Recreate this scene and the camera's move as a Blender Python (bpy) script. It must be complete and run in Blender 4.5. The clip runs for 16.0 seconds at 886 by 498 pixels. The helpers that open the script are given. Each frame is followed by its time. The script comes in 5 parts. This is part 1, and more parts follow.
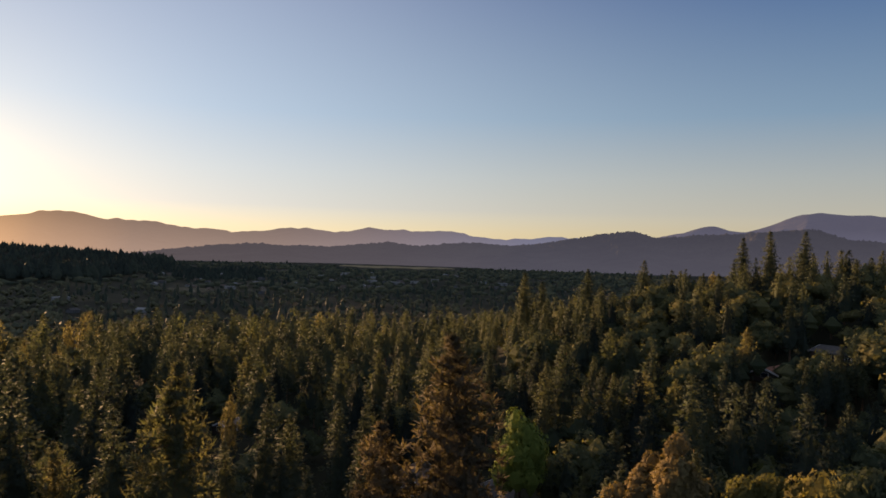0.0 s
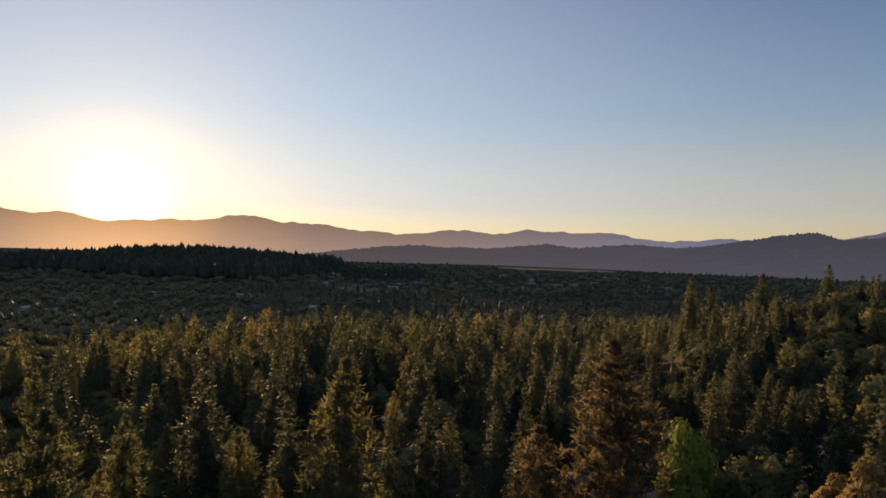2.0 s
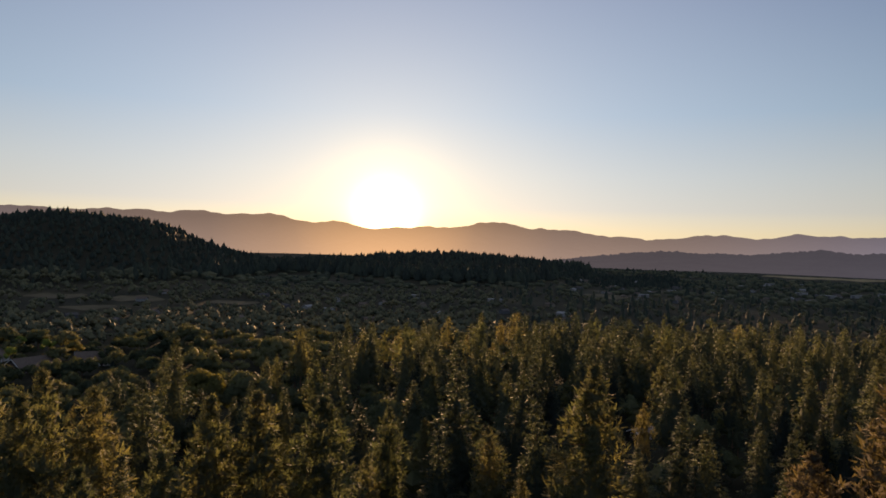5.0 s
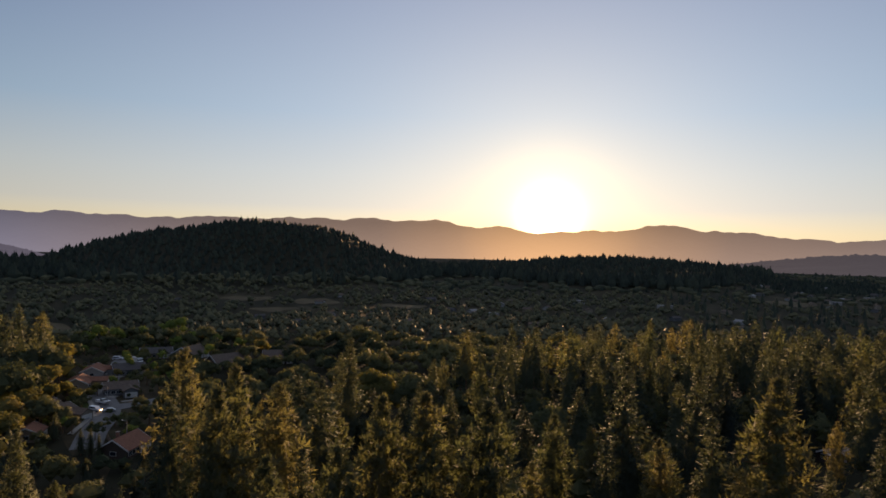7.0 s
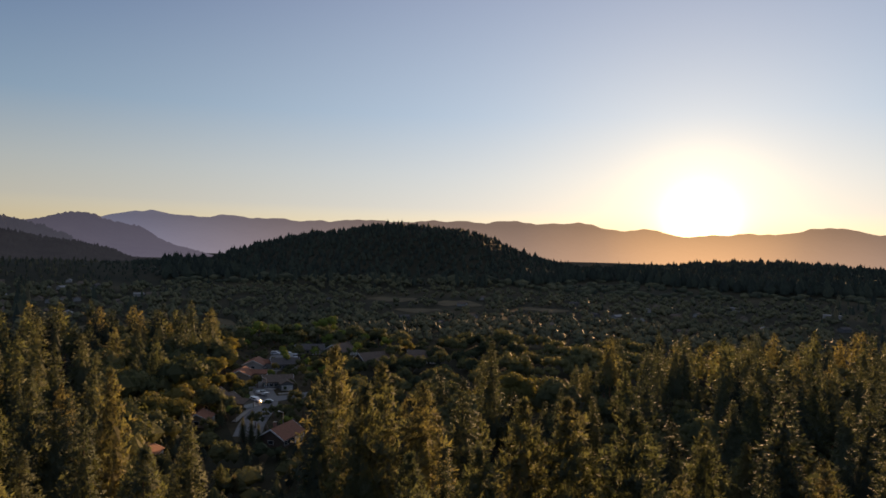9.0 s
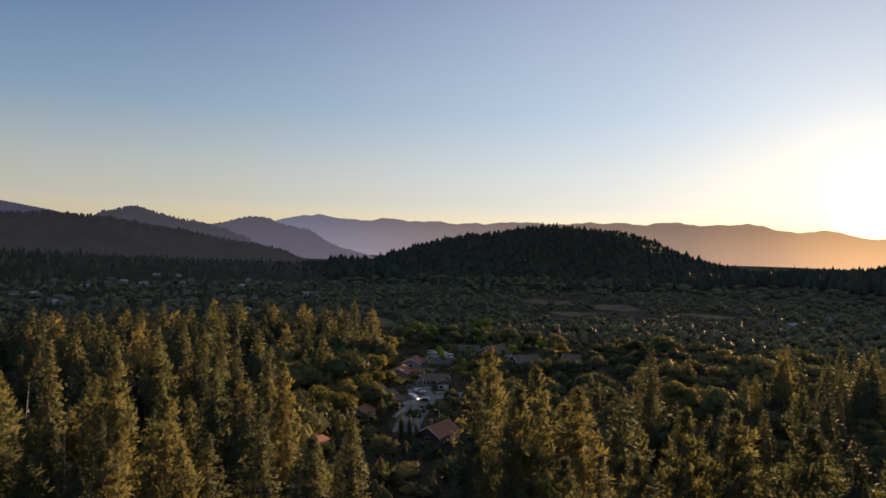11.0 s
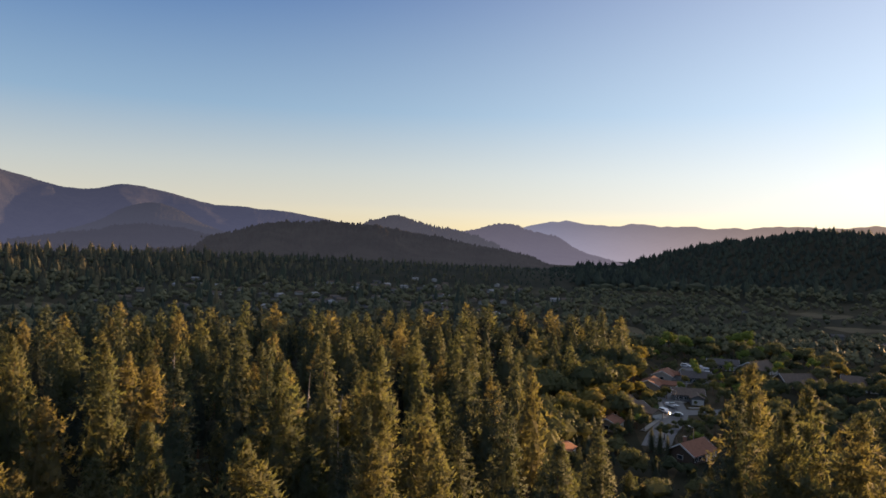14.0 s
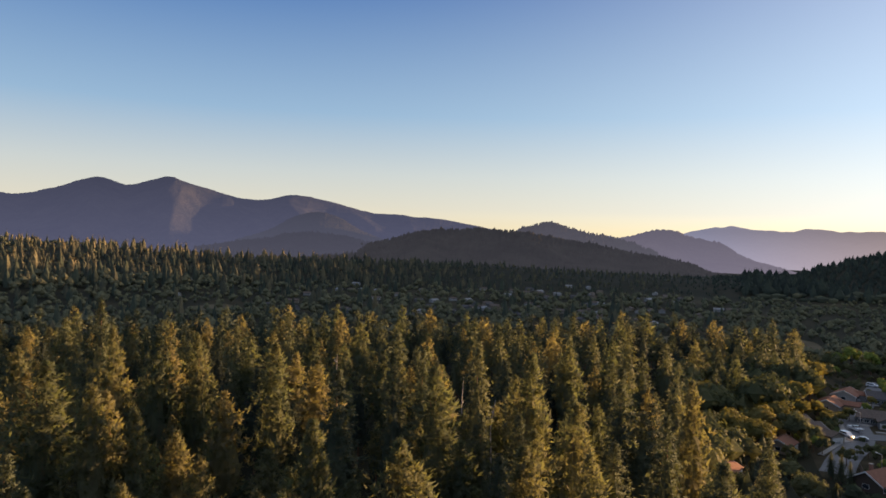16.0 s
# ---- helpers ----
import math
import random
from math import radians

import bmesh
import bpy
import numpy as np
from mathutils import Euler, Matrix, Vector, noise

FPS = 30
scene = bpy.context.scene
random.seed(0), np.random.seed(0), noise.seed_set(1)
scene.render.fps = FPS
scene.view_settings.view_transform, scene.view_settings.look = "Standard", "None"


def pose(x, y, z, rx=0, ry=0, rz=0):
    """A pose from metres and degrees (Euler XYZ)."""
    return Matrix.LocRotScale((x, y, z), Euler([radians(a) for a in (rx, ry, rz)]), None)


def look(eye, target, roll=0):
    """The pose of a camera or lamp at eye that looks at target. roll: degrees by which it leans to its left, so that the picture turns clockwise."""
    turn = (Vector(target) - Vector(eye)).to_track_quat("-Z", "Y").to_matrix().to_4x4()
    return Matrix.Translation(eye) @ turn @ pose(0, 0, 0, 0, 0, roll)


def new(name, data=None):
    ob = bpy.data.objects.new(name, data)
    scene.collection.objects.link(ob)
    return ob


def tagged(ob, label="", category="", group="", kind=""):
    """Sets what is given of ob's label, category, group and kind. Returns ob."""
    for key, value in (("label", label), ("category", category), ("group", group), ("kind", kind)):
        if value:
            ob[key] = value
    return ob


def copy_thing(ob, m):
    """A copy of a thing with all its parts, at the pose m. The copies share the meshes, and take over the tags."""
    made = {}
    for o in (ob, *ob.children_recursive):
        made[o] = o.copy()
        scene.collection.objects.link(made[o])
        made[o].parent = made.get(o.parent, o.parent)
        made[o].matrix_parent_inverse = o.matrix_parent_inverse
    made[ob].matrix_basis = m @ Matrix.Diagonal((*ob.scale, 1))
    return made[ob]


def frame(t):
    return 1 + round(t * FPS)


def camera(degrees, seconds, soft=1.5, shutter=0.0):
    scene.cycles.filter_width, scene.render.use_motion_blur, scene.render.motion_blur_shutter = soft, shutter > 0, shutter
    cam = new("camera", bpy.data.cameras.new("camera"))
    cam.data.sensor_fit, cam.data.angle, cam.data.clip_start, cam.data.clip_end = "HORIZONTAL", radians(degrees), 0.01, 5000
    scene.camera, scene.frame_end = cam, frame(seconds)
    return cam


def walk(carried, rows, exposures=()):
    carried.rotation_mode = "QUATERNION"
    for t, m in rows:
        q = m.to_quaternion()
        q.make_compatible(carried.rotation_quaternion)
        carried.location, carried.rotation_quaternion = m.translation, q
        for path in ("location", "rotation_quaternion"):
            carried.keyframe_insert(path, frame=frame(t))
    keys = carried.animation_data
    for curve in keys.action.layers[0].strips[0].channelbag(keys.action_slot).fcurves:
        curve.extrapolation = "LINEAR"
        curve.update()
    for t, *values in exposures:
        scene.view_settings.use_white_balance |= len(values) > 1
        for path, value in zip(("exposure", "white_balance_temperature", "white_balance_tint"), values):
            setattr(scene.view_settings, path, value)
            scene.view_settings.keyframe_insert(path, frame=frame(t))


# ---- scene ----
EYE = 60.0                                   # the camera's height over the valley floor
cam = camera(63.5, 16.0, soft=1.6)
# seconds, yaw, pitch, roll
ROWS = [
    (0, -0.00, 0.02, -1.49),
    (0.5, 3.15, -0.03, -1.45),
    (1, 6.45, -0.07, -1.46),
    (1.5, 9.46, -0.10, -1.57),
    (2, 12.63, -0.15, -1.62),
    (2.5, 15.75, -0.18, -1.62),
    (3, 18.81, -0.21, -1.65),
    (3.5, 21.85, -0.27, -1.66),
    (4, 25.04, -0.29, -1.53),
    (4.5, 28.73, -0.28, -1.59),
    (5, 32.27, -0.21, -1.60),
    (5.2, 33.75, -0.18, -1.60),
    (7.3, 47.00, -0.09, -1.26),
    (7.5, 48.10, -0.06, -1.34),
    (8, 50.93, -0.06, -1.33),
    (8.5, 53.83, -0.11, -1.37),
    (9, 56.64, -0.13, -1.46),
    (9.2, 57.74, -0.16, -1.53),
    (11.3, 70.95, -0.21, -1.54),
    (11.5, 72.26, -0.18, -1.54),
    (12, 75.58, -0.26, -1.44),
    (12.5, 78.91, -0.30, -1.49),
    (13, 81.94, -0.30, -1.52),
    (13.5, 85.10, -0.27, -1.55),
    (14, 88.57, -0.28, -1.58),
    (14.5, 91.90, -0.23, -1.59),
    (15, 94.92, -0.10, -1.52),
    (15.5, 98.09, -0.09, -1.54),
    (16, 100.75, -0.06, -1.57),
]
walk(cam, [(t, pose(0, 0, EYE, 90 + p, r, a)) for t, a, p, r in ROWS], [(0.0, 1.78, 7700, 18), (5.0, 1.62, 7700, 18), (9.0, 1.66, 7700, 18), (12.5, 2.08, 7700, 17), (16.0, 2.42, 7700, 17)])

# ---- light: a low sun over the far ridge, clear sky ----
SKY_STRENGTH = 0.33
SUN_AZ, SUN_EL = 36.9, 2.55                  # degrees to the left of +y, degrees up


def polar(az, r, z=0.0):
    """The point r metres out at az degrees to the left of +y."""
    a = radians(az)
    return Vector((-math.sin(a) * r, math.cos(a) * r, z))


sun_way = polar(SUN_AZ, math.cos(radians(SUN_EL)), math.sin(radians(SUN_EL)))
sun = new("sun", bpy.data.lights.new("sun", "SUN"))
sun.data.energy, sun.data.angle, sun.data.color = 3.1, radians(0.6), (1.0, 0.66, 0.37)
sun.matrix_world = look(sun_way * 900, (0, 0, 0))

world = bpy.data.worlds.new("sky")
scene.world = world
world.use_nodes = True
wn, wl = world.node_tree.nodes, world.node_tree.links
sky = wn.new("ShaderNodeTexSky")
sky.sky_type, sky.sun_disc = "NISHITA", False
sky.sun_elevation, sky.sun_rotation = radians(SUN_EL), radians(-SUN_AZ)
sky.altitude, sky.air_density, sky.dust_density, sky.ozone_density = 300, 1.0, 0.4, 3.0


def sky_math(op, a, b):
    m = wn.new("ShaderNodeMath")
    m.operation = op
    for k, v in enumerate((a, b)):
        if isinstance(v, (int, float)):
            m.inputs[k].default_value = v
        else:
            wl.new(v, m.inputs[k])
    return m.outputs[0]


def sky_sum(a, colour, amount):
    """a + colour * amount."""
    m = wn.new("ShaderNodeVectorMath")
    m.operation = "MULTIPLY_ADD"
    m.inputs[0].default_value = colour
    wl.new(amount, m.inputs[1]), wl.new(a, m.inputs[2])
    return m.outputs[0]


# clear evening air: pale and warm at the skyline, blue above, brighter and warmer round the sun
sky_way = wn.new("ShaderNodeTexCoord").outputs["Generated"]
sky_up = wn.new("ShaderNodeSeparateXYZ")
wl.new(sky_way, sky_up.inputs[0])
air = wn.new("ShaderNodeValToRGB")
# the stops at 0.6 and 1.0, above the view, are raised to fill shade
AIR = [(0.0, (0.345, 0.328, 0.268)), (0.045, (0.358, 0.380, 0.352)), (0.10, (0.282, 0.346, 0.385)), (0.18, (0.138, 0.252, 0.395)), (0.33, (0.039, 0.114, 0.288)), (0.6, (0.154, 0.220, 0.359)), (1.0, (0.175, 0.240, 0.359))]
while len(air.color_ramp.elements) < len(AIR):
    air.color_ramp.elements.new(0.5)
for e, (at, c) in zip(air.color_ramp.elements, AIR):
    e.position, e.color = at, (*c, 1)
wl.new(sky_up.outputs[2], air.inputs[0])
to_sun = wn.new("ShaderNodeVectorMath")
to_sun.operation = "DOT_PRODUCT"
to_sun.inputs[1].default_value = sun_way
wl.new(sky_way, to_sun.inputs[0])
near_sun = sky_math("MAXIMUM", to_sun.outputs["Value"], 0.0)
total = air.outputs[0]
for power, colour in ((4, (0.226, 0.288, 0.384)), (45, (0.22, 0.165, 0.05)), (350, (0.62, 0.46, 0.19)), (1900, (3.4, 2.8, 1.7))):
    total = sky_sum(total, colour, sky_math("POWER", near_sun, power))
# the warm band along the skyline, strongest towards the sun
band = wn.new("ShaderNodeValToRGB")
for e, (at, v) in zip([band.color_ramp.elements[0], band.color_ramp.elements[1], band.color_ramp.elements.new(0.055), band.color_ramp.elements.new(0.025)], ((0.0, 1.0), (0.13, 0.0), (0.055, 0.5), (0.025, 0.9))):
    e.position, e.color = at, (v, v, v, 1)
wl.new(sky_up.outputs[2], band.inputs[0])
total = sky_sum(total, (0.20, 0.125, -0.10), sky_math("MULTIPLY", band.outputs[0], sky_math("POWER", near_sun, 2)))
scattered = wn.new("ShaderNodeVectorMath")
scattered.operation = "MULTIPLY_ADD"
scattered.inputs[1].default_value = (0.03, 0.03, 0.03)
wl.new(sky.outputs[0], scattered.inputs[0]), wl.new(total, scattered.inputs[2])
wn["Background"].inputs["Strength"].default_value = SKY_STRENGTH
wl.new(scattered.outputs[0], wn["Background"].inputs["Color"])


# ---- materials ----
def material(name):
    m = bpy.data.materials.new(name)
    m.use_nodes = True
    return m, m.node_tree.nodes, m.node_tree.links, m.node_tree.nodes["Principled BSDF"]


def ramp(n, stops):
    r = n.new("ShaderNodeValToRGB")
    while len(r.color_ramp.elements) < len(stops):
        r.color_ramp.elements.new(0.5)
    for e, (at, c) in zip(r.color_ramp.elements, stops):
        e.position, e.color = at, (*c, 1)
    return r


def noise_node(n, l, scale, detail=3.0, coord="Object", rough=0.55):
    c = n.new("ShaderNodeTexCoord")
    t = n.new("ShaderNodeTexNoise")
    t.inputs["Scale"].default_value, t.inputs["Detail"].default_value, t.inputs["Roughness"].default_value = scale, detail, rough
    l.new(c.outputs[coord], t.inputs["Vector"])
    return t


def math_node(n, l, op, a, b):
    m = n.new("ShaderNodeMath")
    m.operation = op
    for i, v in enumerate((a, b)):
        if isinstance(v, (int, float)):
            m.inputs[i].default_value = v
        else:
            l.new(v, m.inputs[i])
    return m.outputs[0]


def foliage(name, dark, mid, light, through_light=0.35, gaps=0.42):
    """Leaves or needles: colour varies by tree, by clump and in patches; some light passes through."""
    m, n, l, bsdf = material(name)
    info, geo = n.new("ShaderNodeObjectInfo"), n.new("ShaderNodeNewGeometry")
    pos = n.new("ShaderNodeTexNoise")
    pos.inputs["Scale"].default_value, pos.inputs["Detail"].default_value = 0.11, 2.0
    l.new(geo.outputs["Position"], pos.inputs["Vector"])
    f = math_node(n, l, "MULTIPLY", info.outputs["Random"], 0.35)
    own = n.new("ShaderNodeAttribute")
    own.attribute_name = "tint"
    f = math_node(n, l, "ADD", f, math_node(n, l, "MULTIPLY", own.outputs["Fac"], 0.62))
    f = math_node(n, l, "ADD", f, math_node(n, l, "MULTIPLY", geo.outputs["Random Per Island"], 0.14))
    f = math_node(n, l, "ADD", f, math_node(n, l, "MULTIPLY", pos.outputs[0], 0.62))
    r = ramp(n, [(0.18, dark), (0.48, mid), (0.82, light)])
    l.new(f, r.inputs[0])
    bsdf.inputs["Roughness"].default_value = 0.75
    bsdf.inputs["Specular IOR Level"].default_value = 0.04
    l.new(r.outputs[0], bsdf.inputs["Base Color"])
    tr, mix = n.new("ShaderNodeBsdfTranslucent"), n.new("ShaderNodeMixShader")
    passed = n.new("ShaderNodeVectorMath")
    passed.operation, passed.inputs[1].default_value = "MULTIPLY", (1.22, 1.22, 0.72)
    l.new(r.outputs[0], passed.inputs[0]), l.new(passed.outputs[0], tr.inputs["Color"])
    mix.inputs[0].default_value = through_light
    l.new(bsdf.outputs[0], mix.inputs[1]), l.new(tr.outputs[0], mix.inputs[2])
    # gaps between the needles or leaves of a spray
    fine, gap, clear, ragged = n.new("ShaderNodeTexNoise"), n.new("ShaderNodeMath"), n.new("ShaderNodeBsdfTransparent"), n.new("ShaderNodeMixShader")
    fine.inputs["Scale"].default_value, fine.inputs["Detail"].default_value, fine.inputs["Roughness"].default_value = 8.5, 2.0, 0.6
    l.new(geo.outputs["Position"], fine.inputs["Vector"])
    gap.operation, gap.inputs[1].default_value = "GREATER_THAN", gaps
    l.new(fine.outputs[0], gap.inputs[0]), l.new(gap.outputs[0], ragged.inputs[0])
    l.new(clear.outputs[0], ragged.inputs[1]), l.new(mix.outputs[0], ragged.inputs[2])
    l.new(ragged.outputs[0], n["Material Output"].inputs["Surface"])
    return m


def surface(name, c1, c2, scale=0.5, rough=0.85, bump=0.3, bump_scale=None, c3=None):
    """A rough surface in two or three tones, with fine relief."""
    m, n, l, bsdf = material(name)
    t = noise_node(n, l, scale, 6.0)
    r = ramp(n, [(0.3, c1), (0.7, c2)] if c3 is None else [(0.3, c1), (0.5, c2), (0.7, c3)])
    l.new(t.outputs[0], r.inputs[0])
    l.new(r.outputs[0], bsdf.inputs["Base Color"])
    bsdf.inputs["Roughness"].default_value = rough
    b, t2 = n.new("ShaderNodeBump"), noise_node(n, l, bump_scale or scale * 8, 4.0)
    b.inputs["Strength"].default_value = bump
    l.new(t2.outputs[0], b.inputs["Height"]), l.new(b.outputs[0], bsdf.inputs["Normal"])
    return m


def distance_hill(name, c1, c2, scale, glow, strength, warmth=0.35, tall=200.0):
    """Far wooded hills, the haze of the evening air put into their emission: golden towards the sun, denser at the
    foot.
    """
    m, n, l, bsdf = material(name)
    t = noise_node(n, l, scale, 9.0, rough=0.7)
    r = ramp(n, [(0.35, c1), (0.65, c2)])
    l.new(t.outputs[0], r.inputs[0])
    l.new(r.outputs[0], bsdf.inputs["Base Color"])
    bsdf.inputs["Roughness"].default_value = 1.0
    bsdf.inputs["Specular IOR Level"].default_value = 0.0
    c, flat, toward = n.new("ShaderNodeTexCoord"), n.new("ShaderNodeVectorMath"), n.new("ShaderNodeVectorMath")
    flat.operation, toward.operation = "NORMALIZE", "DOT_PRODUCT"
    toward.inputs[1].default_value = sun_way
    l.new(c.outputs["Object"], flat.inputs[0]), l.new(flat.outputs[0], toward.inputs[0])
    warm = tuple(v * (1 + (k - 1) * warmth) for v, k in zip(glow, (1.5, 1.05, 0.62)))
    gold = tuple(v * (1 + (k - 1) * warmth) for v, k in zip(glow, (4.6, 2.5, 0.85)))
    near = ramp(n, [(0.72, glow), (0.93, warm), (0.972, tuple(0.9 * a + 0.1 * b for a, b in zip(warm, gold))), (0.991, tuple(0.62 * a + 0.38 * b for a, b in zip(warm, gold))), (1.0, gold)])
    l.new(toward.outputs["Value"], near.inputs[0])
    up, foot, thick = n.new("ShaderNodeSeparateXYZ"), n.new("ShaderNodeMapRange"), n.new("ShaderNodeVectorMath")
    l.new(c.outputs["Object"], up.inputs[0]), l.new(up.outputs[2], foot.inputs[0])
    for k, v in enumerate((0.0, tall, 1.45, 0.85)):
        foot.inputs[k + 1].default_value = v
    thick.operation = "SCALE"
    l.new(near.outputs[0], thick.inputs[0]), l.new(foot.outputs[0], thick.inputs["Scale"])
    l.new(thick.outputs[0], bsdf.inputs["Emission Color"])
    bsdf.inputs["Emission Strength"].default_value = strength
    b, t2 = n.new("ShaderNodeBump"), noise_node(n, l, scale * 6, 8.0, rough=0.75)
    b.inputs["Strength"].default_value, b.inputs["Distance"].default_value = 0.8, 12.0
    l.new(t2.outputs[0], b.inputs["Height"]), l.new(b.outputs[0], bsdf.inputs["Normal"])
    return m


def plain(name, c, rough=0.6, metal=0.0):
    m, n, l, bsdf = material(name)
    t = noise_node(n, l, 1.3, 4.0)
    r = ramp(n, [(0.3, tuple(v * 0.85 for v in c)), (0.7, c)])
    l.new(t.outputs[0], r.inputs[0])
    l.new(r.outputs[0], bsdf.inputs["Base Color"])
    bsdf.inputs["Roughness"].default_value, bsdf.inputs["Metallic"].default_value = rough, metal
    return m


M_FIR = foliage("fir_needles", (0.036, 0.046, 0.040), (0.064, 0.078, 0.056), (0.104, 0.112, 0.068), 0.34)
M_PINE = foliage("pine_needles", (0.058, 0.070, 0.054), (0.104, 0.118, 0.074), (0.172, 0.152, 0.084), 0.52)
M_DRY = foliage("brown_pine_needles", (0.078, 0.068, 0.050), (0.122, 0.098, 0.066), (0.172, 0.134, 0.086), 0.38)
M_OAK = foliage("oak_leaves", (0.054, 0.068, 0.042), (0.110, 0.118, 0.062), (0.185, 0.170, 0.080), 0.36)
# oak foliage brightened and yellowed to stand in for low sun on the crowns
M_OAK_SUNLIT = foliage("sunlit_olive_leaves", (0.105, 0.105, 0.042), (0.165, 0.150, 0.056), (0.230, 0.190, 0.072), 0.46)
M_LIME = foliage("bright_green_leaves", (0.105, 0.140, 0.036), (0.170, 0.210, 0.050), (0.240, 0.270, 0.066), 0.22)
M_AMBER = foliage("golden_brown_leaves", (0.100, 0.078, 0.044), (0.165, 0.122, 0.060), (0.235, 0.172, 0.076), 0.32)
M_BARK = surface("bark", (0.10, 0.055, 0.030), (0.20, 0.11, 0.06), 3.0, 0.95, 0.6)
M_SNAG = surface("bare_grey_wood", (0.28, 0.25, 0.22), (0.42, 0.38, 0.34), 3.0, 0.9, 0.4)
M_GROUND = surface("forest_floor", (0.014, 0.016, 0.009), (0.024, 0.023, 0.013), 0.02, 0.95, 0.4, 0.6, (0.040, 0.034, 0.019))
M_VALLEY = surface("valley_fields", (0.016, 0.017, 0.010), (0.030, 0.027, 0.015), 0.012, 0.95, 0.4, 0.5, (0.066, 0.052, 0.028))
M_MEADOW = surface("dry_meadow_grass", (0.078, 0.062, 0.036), (0.135, 0.104, 0.060), 0.05, 0.95, 0.3, 1.5)
M_STRAW = surface("pale_straw", (0.24, 0.17, 0.085), (0.36, 0.265, 0.14), 0.02, 0.95, 0.5, 0.8)
M_LAWN = surface("green_lawn", (0.050, 0.070, 0.022), (0.085, 0.105, 0.036), 0.1, 0.95, 0.3, 2.0)
M_YARD = surface("yard_soil", (0.038, 0.031, 0.018), (0.068, 0.052, 0.030), 0.15, 0.95, 0.3, 1.5)
for soil in (M_GROUND, M_VALLEY, M_STRAW, M_MEADOW, M_LAWN, M_YARD):
    soil.node_tree.nodes["Principled BSDF"].inputs["Specular IOR Level"].default_value = 0.08
M_ROAD = surface("asphalt", (0.085, 0.084, 0.084), (0.135, 0.132, 0.130), 0.3, 0.75, 0.2, 6.0)
M_CONC = surface("pale_concrete", (0.21, 0.195, 0.175), (0.31, 0.29, 0.26), 0.4, 0.85, 0.2, 5.0)


# ---- the lie of the land ----
def curve(az, pts):
    """A smooth line through (azimuth, value) points."""
    xs, ys = np.array([p[0] for p in pts], float), np.array([p[1] for p in pts], float)
    order = np.argsort(xs)
    xs, ys = xs[order], ys[order]
    i = np.clip(np.searchsorted(xs, az) - 1, 0, len(xs) - 2)
    u = np.clip((az - xs[i]) / (xs[i + 1] - xs[i]), 0, 1)
    slope = np.gradient(ys, xs)
    h = xs[i + 1] - xs[i]
    lo, hi = slope[i] * h, slope[i + 1] * h
    return ((2 * u**3 - 3 * u**2 + 1) * ys[i] + (u**3 - 2 * u**2 + u) * lo
            + (3 * u**2 - 2 * u**3) * ys[i + 1] + (u**3 - u**2) * hi)


def wave(x, y, scale, seed=0.0):
    """Cheap rolling unevenness between -1 and 1."""
    x, y = x / scale + seed, y / scale - seed * 1.7
    return (np.sin(x + 1.3 * np.sin(y * 0.7)) + np.sin(y * 1.31 + 1.7 * np.sin(x * 0.63)) + np.sin((x + y) * 0.77 + 2.1)) / 3


WOODED_KNOB = [(40, -4.0), (44.5, -1.9), (47.5, -1.3), (50, -0.6), (52.4, 0.4), (54.4, 1.1), (57, 1.3), (59.6, 1.4), (62.7, 1.25), (65, 0.9), (68.5, 0.4), (71.4, -0.4), (73.5, -1.1), (78, -2.6)]
LOW_HILL = [(8, -3.38), (12, -2.98), (15.8, -2.68), (17.7, -2.38), (20.8, -1.68), (23.8, -1.13), (26.3, -0.83), (29.7, -0.58), (34.5, -0.73), (40, -1.18), (45, -1.58), (52, -2.18), (60, -2.78)]
WOODED_RISE = [(70, -2.2), (78, -1.75), (90, -1.6), (100, -1.45), (112.5, -1.3), (117.6, -1.2), (121.7, -0.95), (127.4, -0.6), (132.5, -0.45), (140, -0.3), (155, -0.6), (175, -2.4)]


def land(x, y):
    """Height of the ground."""
    x, y = np.asarray(x, float), np.asarray(y, float)
    r, az = np.hypot(x, y), np.degrees(np.arctan2(-x, y))
    reach = np.interp(az, [-180, -60, 5, 25, 45, 60, 78, 90, 110, 140, 180], [320, 330, 330, 270, 190, 150, 150, 230, 270, 290, 320])
    z = 8 * np.exp(-((r / reach) ** 2))
    z = z + 42 * np.exp(-((x - 150) ** 2 + (y - 235) ** 2) / (2 * 100**2))
    for pts, at, front, back in ((WOODED_KNOB, 1500, 400, 330), (LOW_HILL, 1650, 480, 400), (WOODED_RISE, 1350, 420, 500)):
        top = np.maximum(EYE + at * np.tan(np.radians(curve(az, pts))), 0)
        inside = (az > min(p[0] for p in pts)) & (az < max(p[0] for p in pts))
        side = np.where(r < at, front, back)
        z = np.maximum(z, np.where(inside, top, 0) * np.exp(-(((r - at) / side) ** 2)))
    z = z + 1.6 * wave(x, y, 60) * np.clip(r / 100, 0, 1) * (r < 2400) + 4 * wave(x, y, 170, 2.0) * np.clip((r - 700) / 500, 0, 1)
    flat = np.exp(-(((r - 310) / 130) ** 4) - ((az - 70) / 9) ** 4)
    return z * (1 - flat) + 0.0


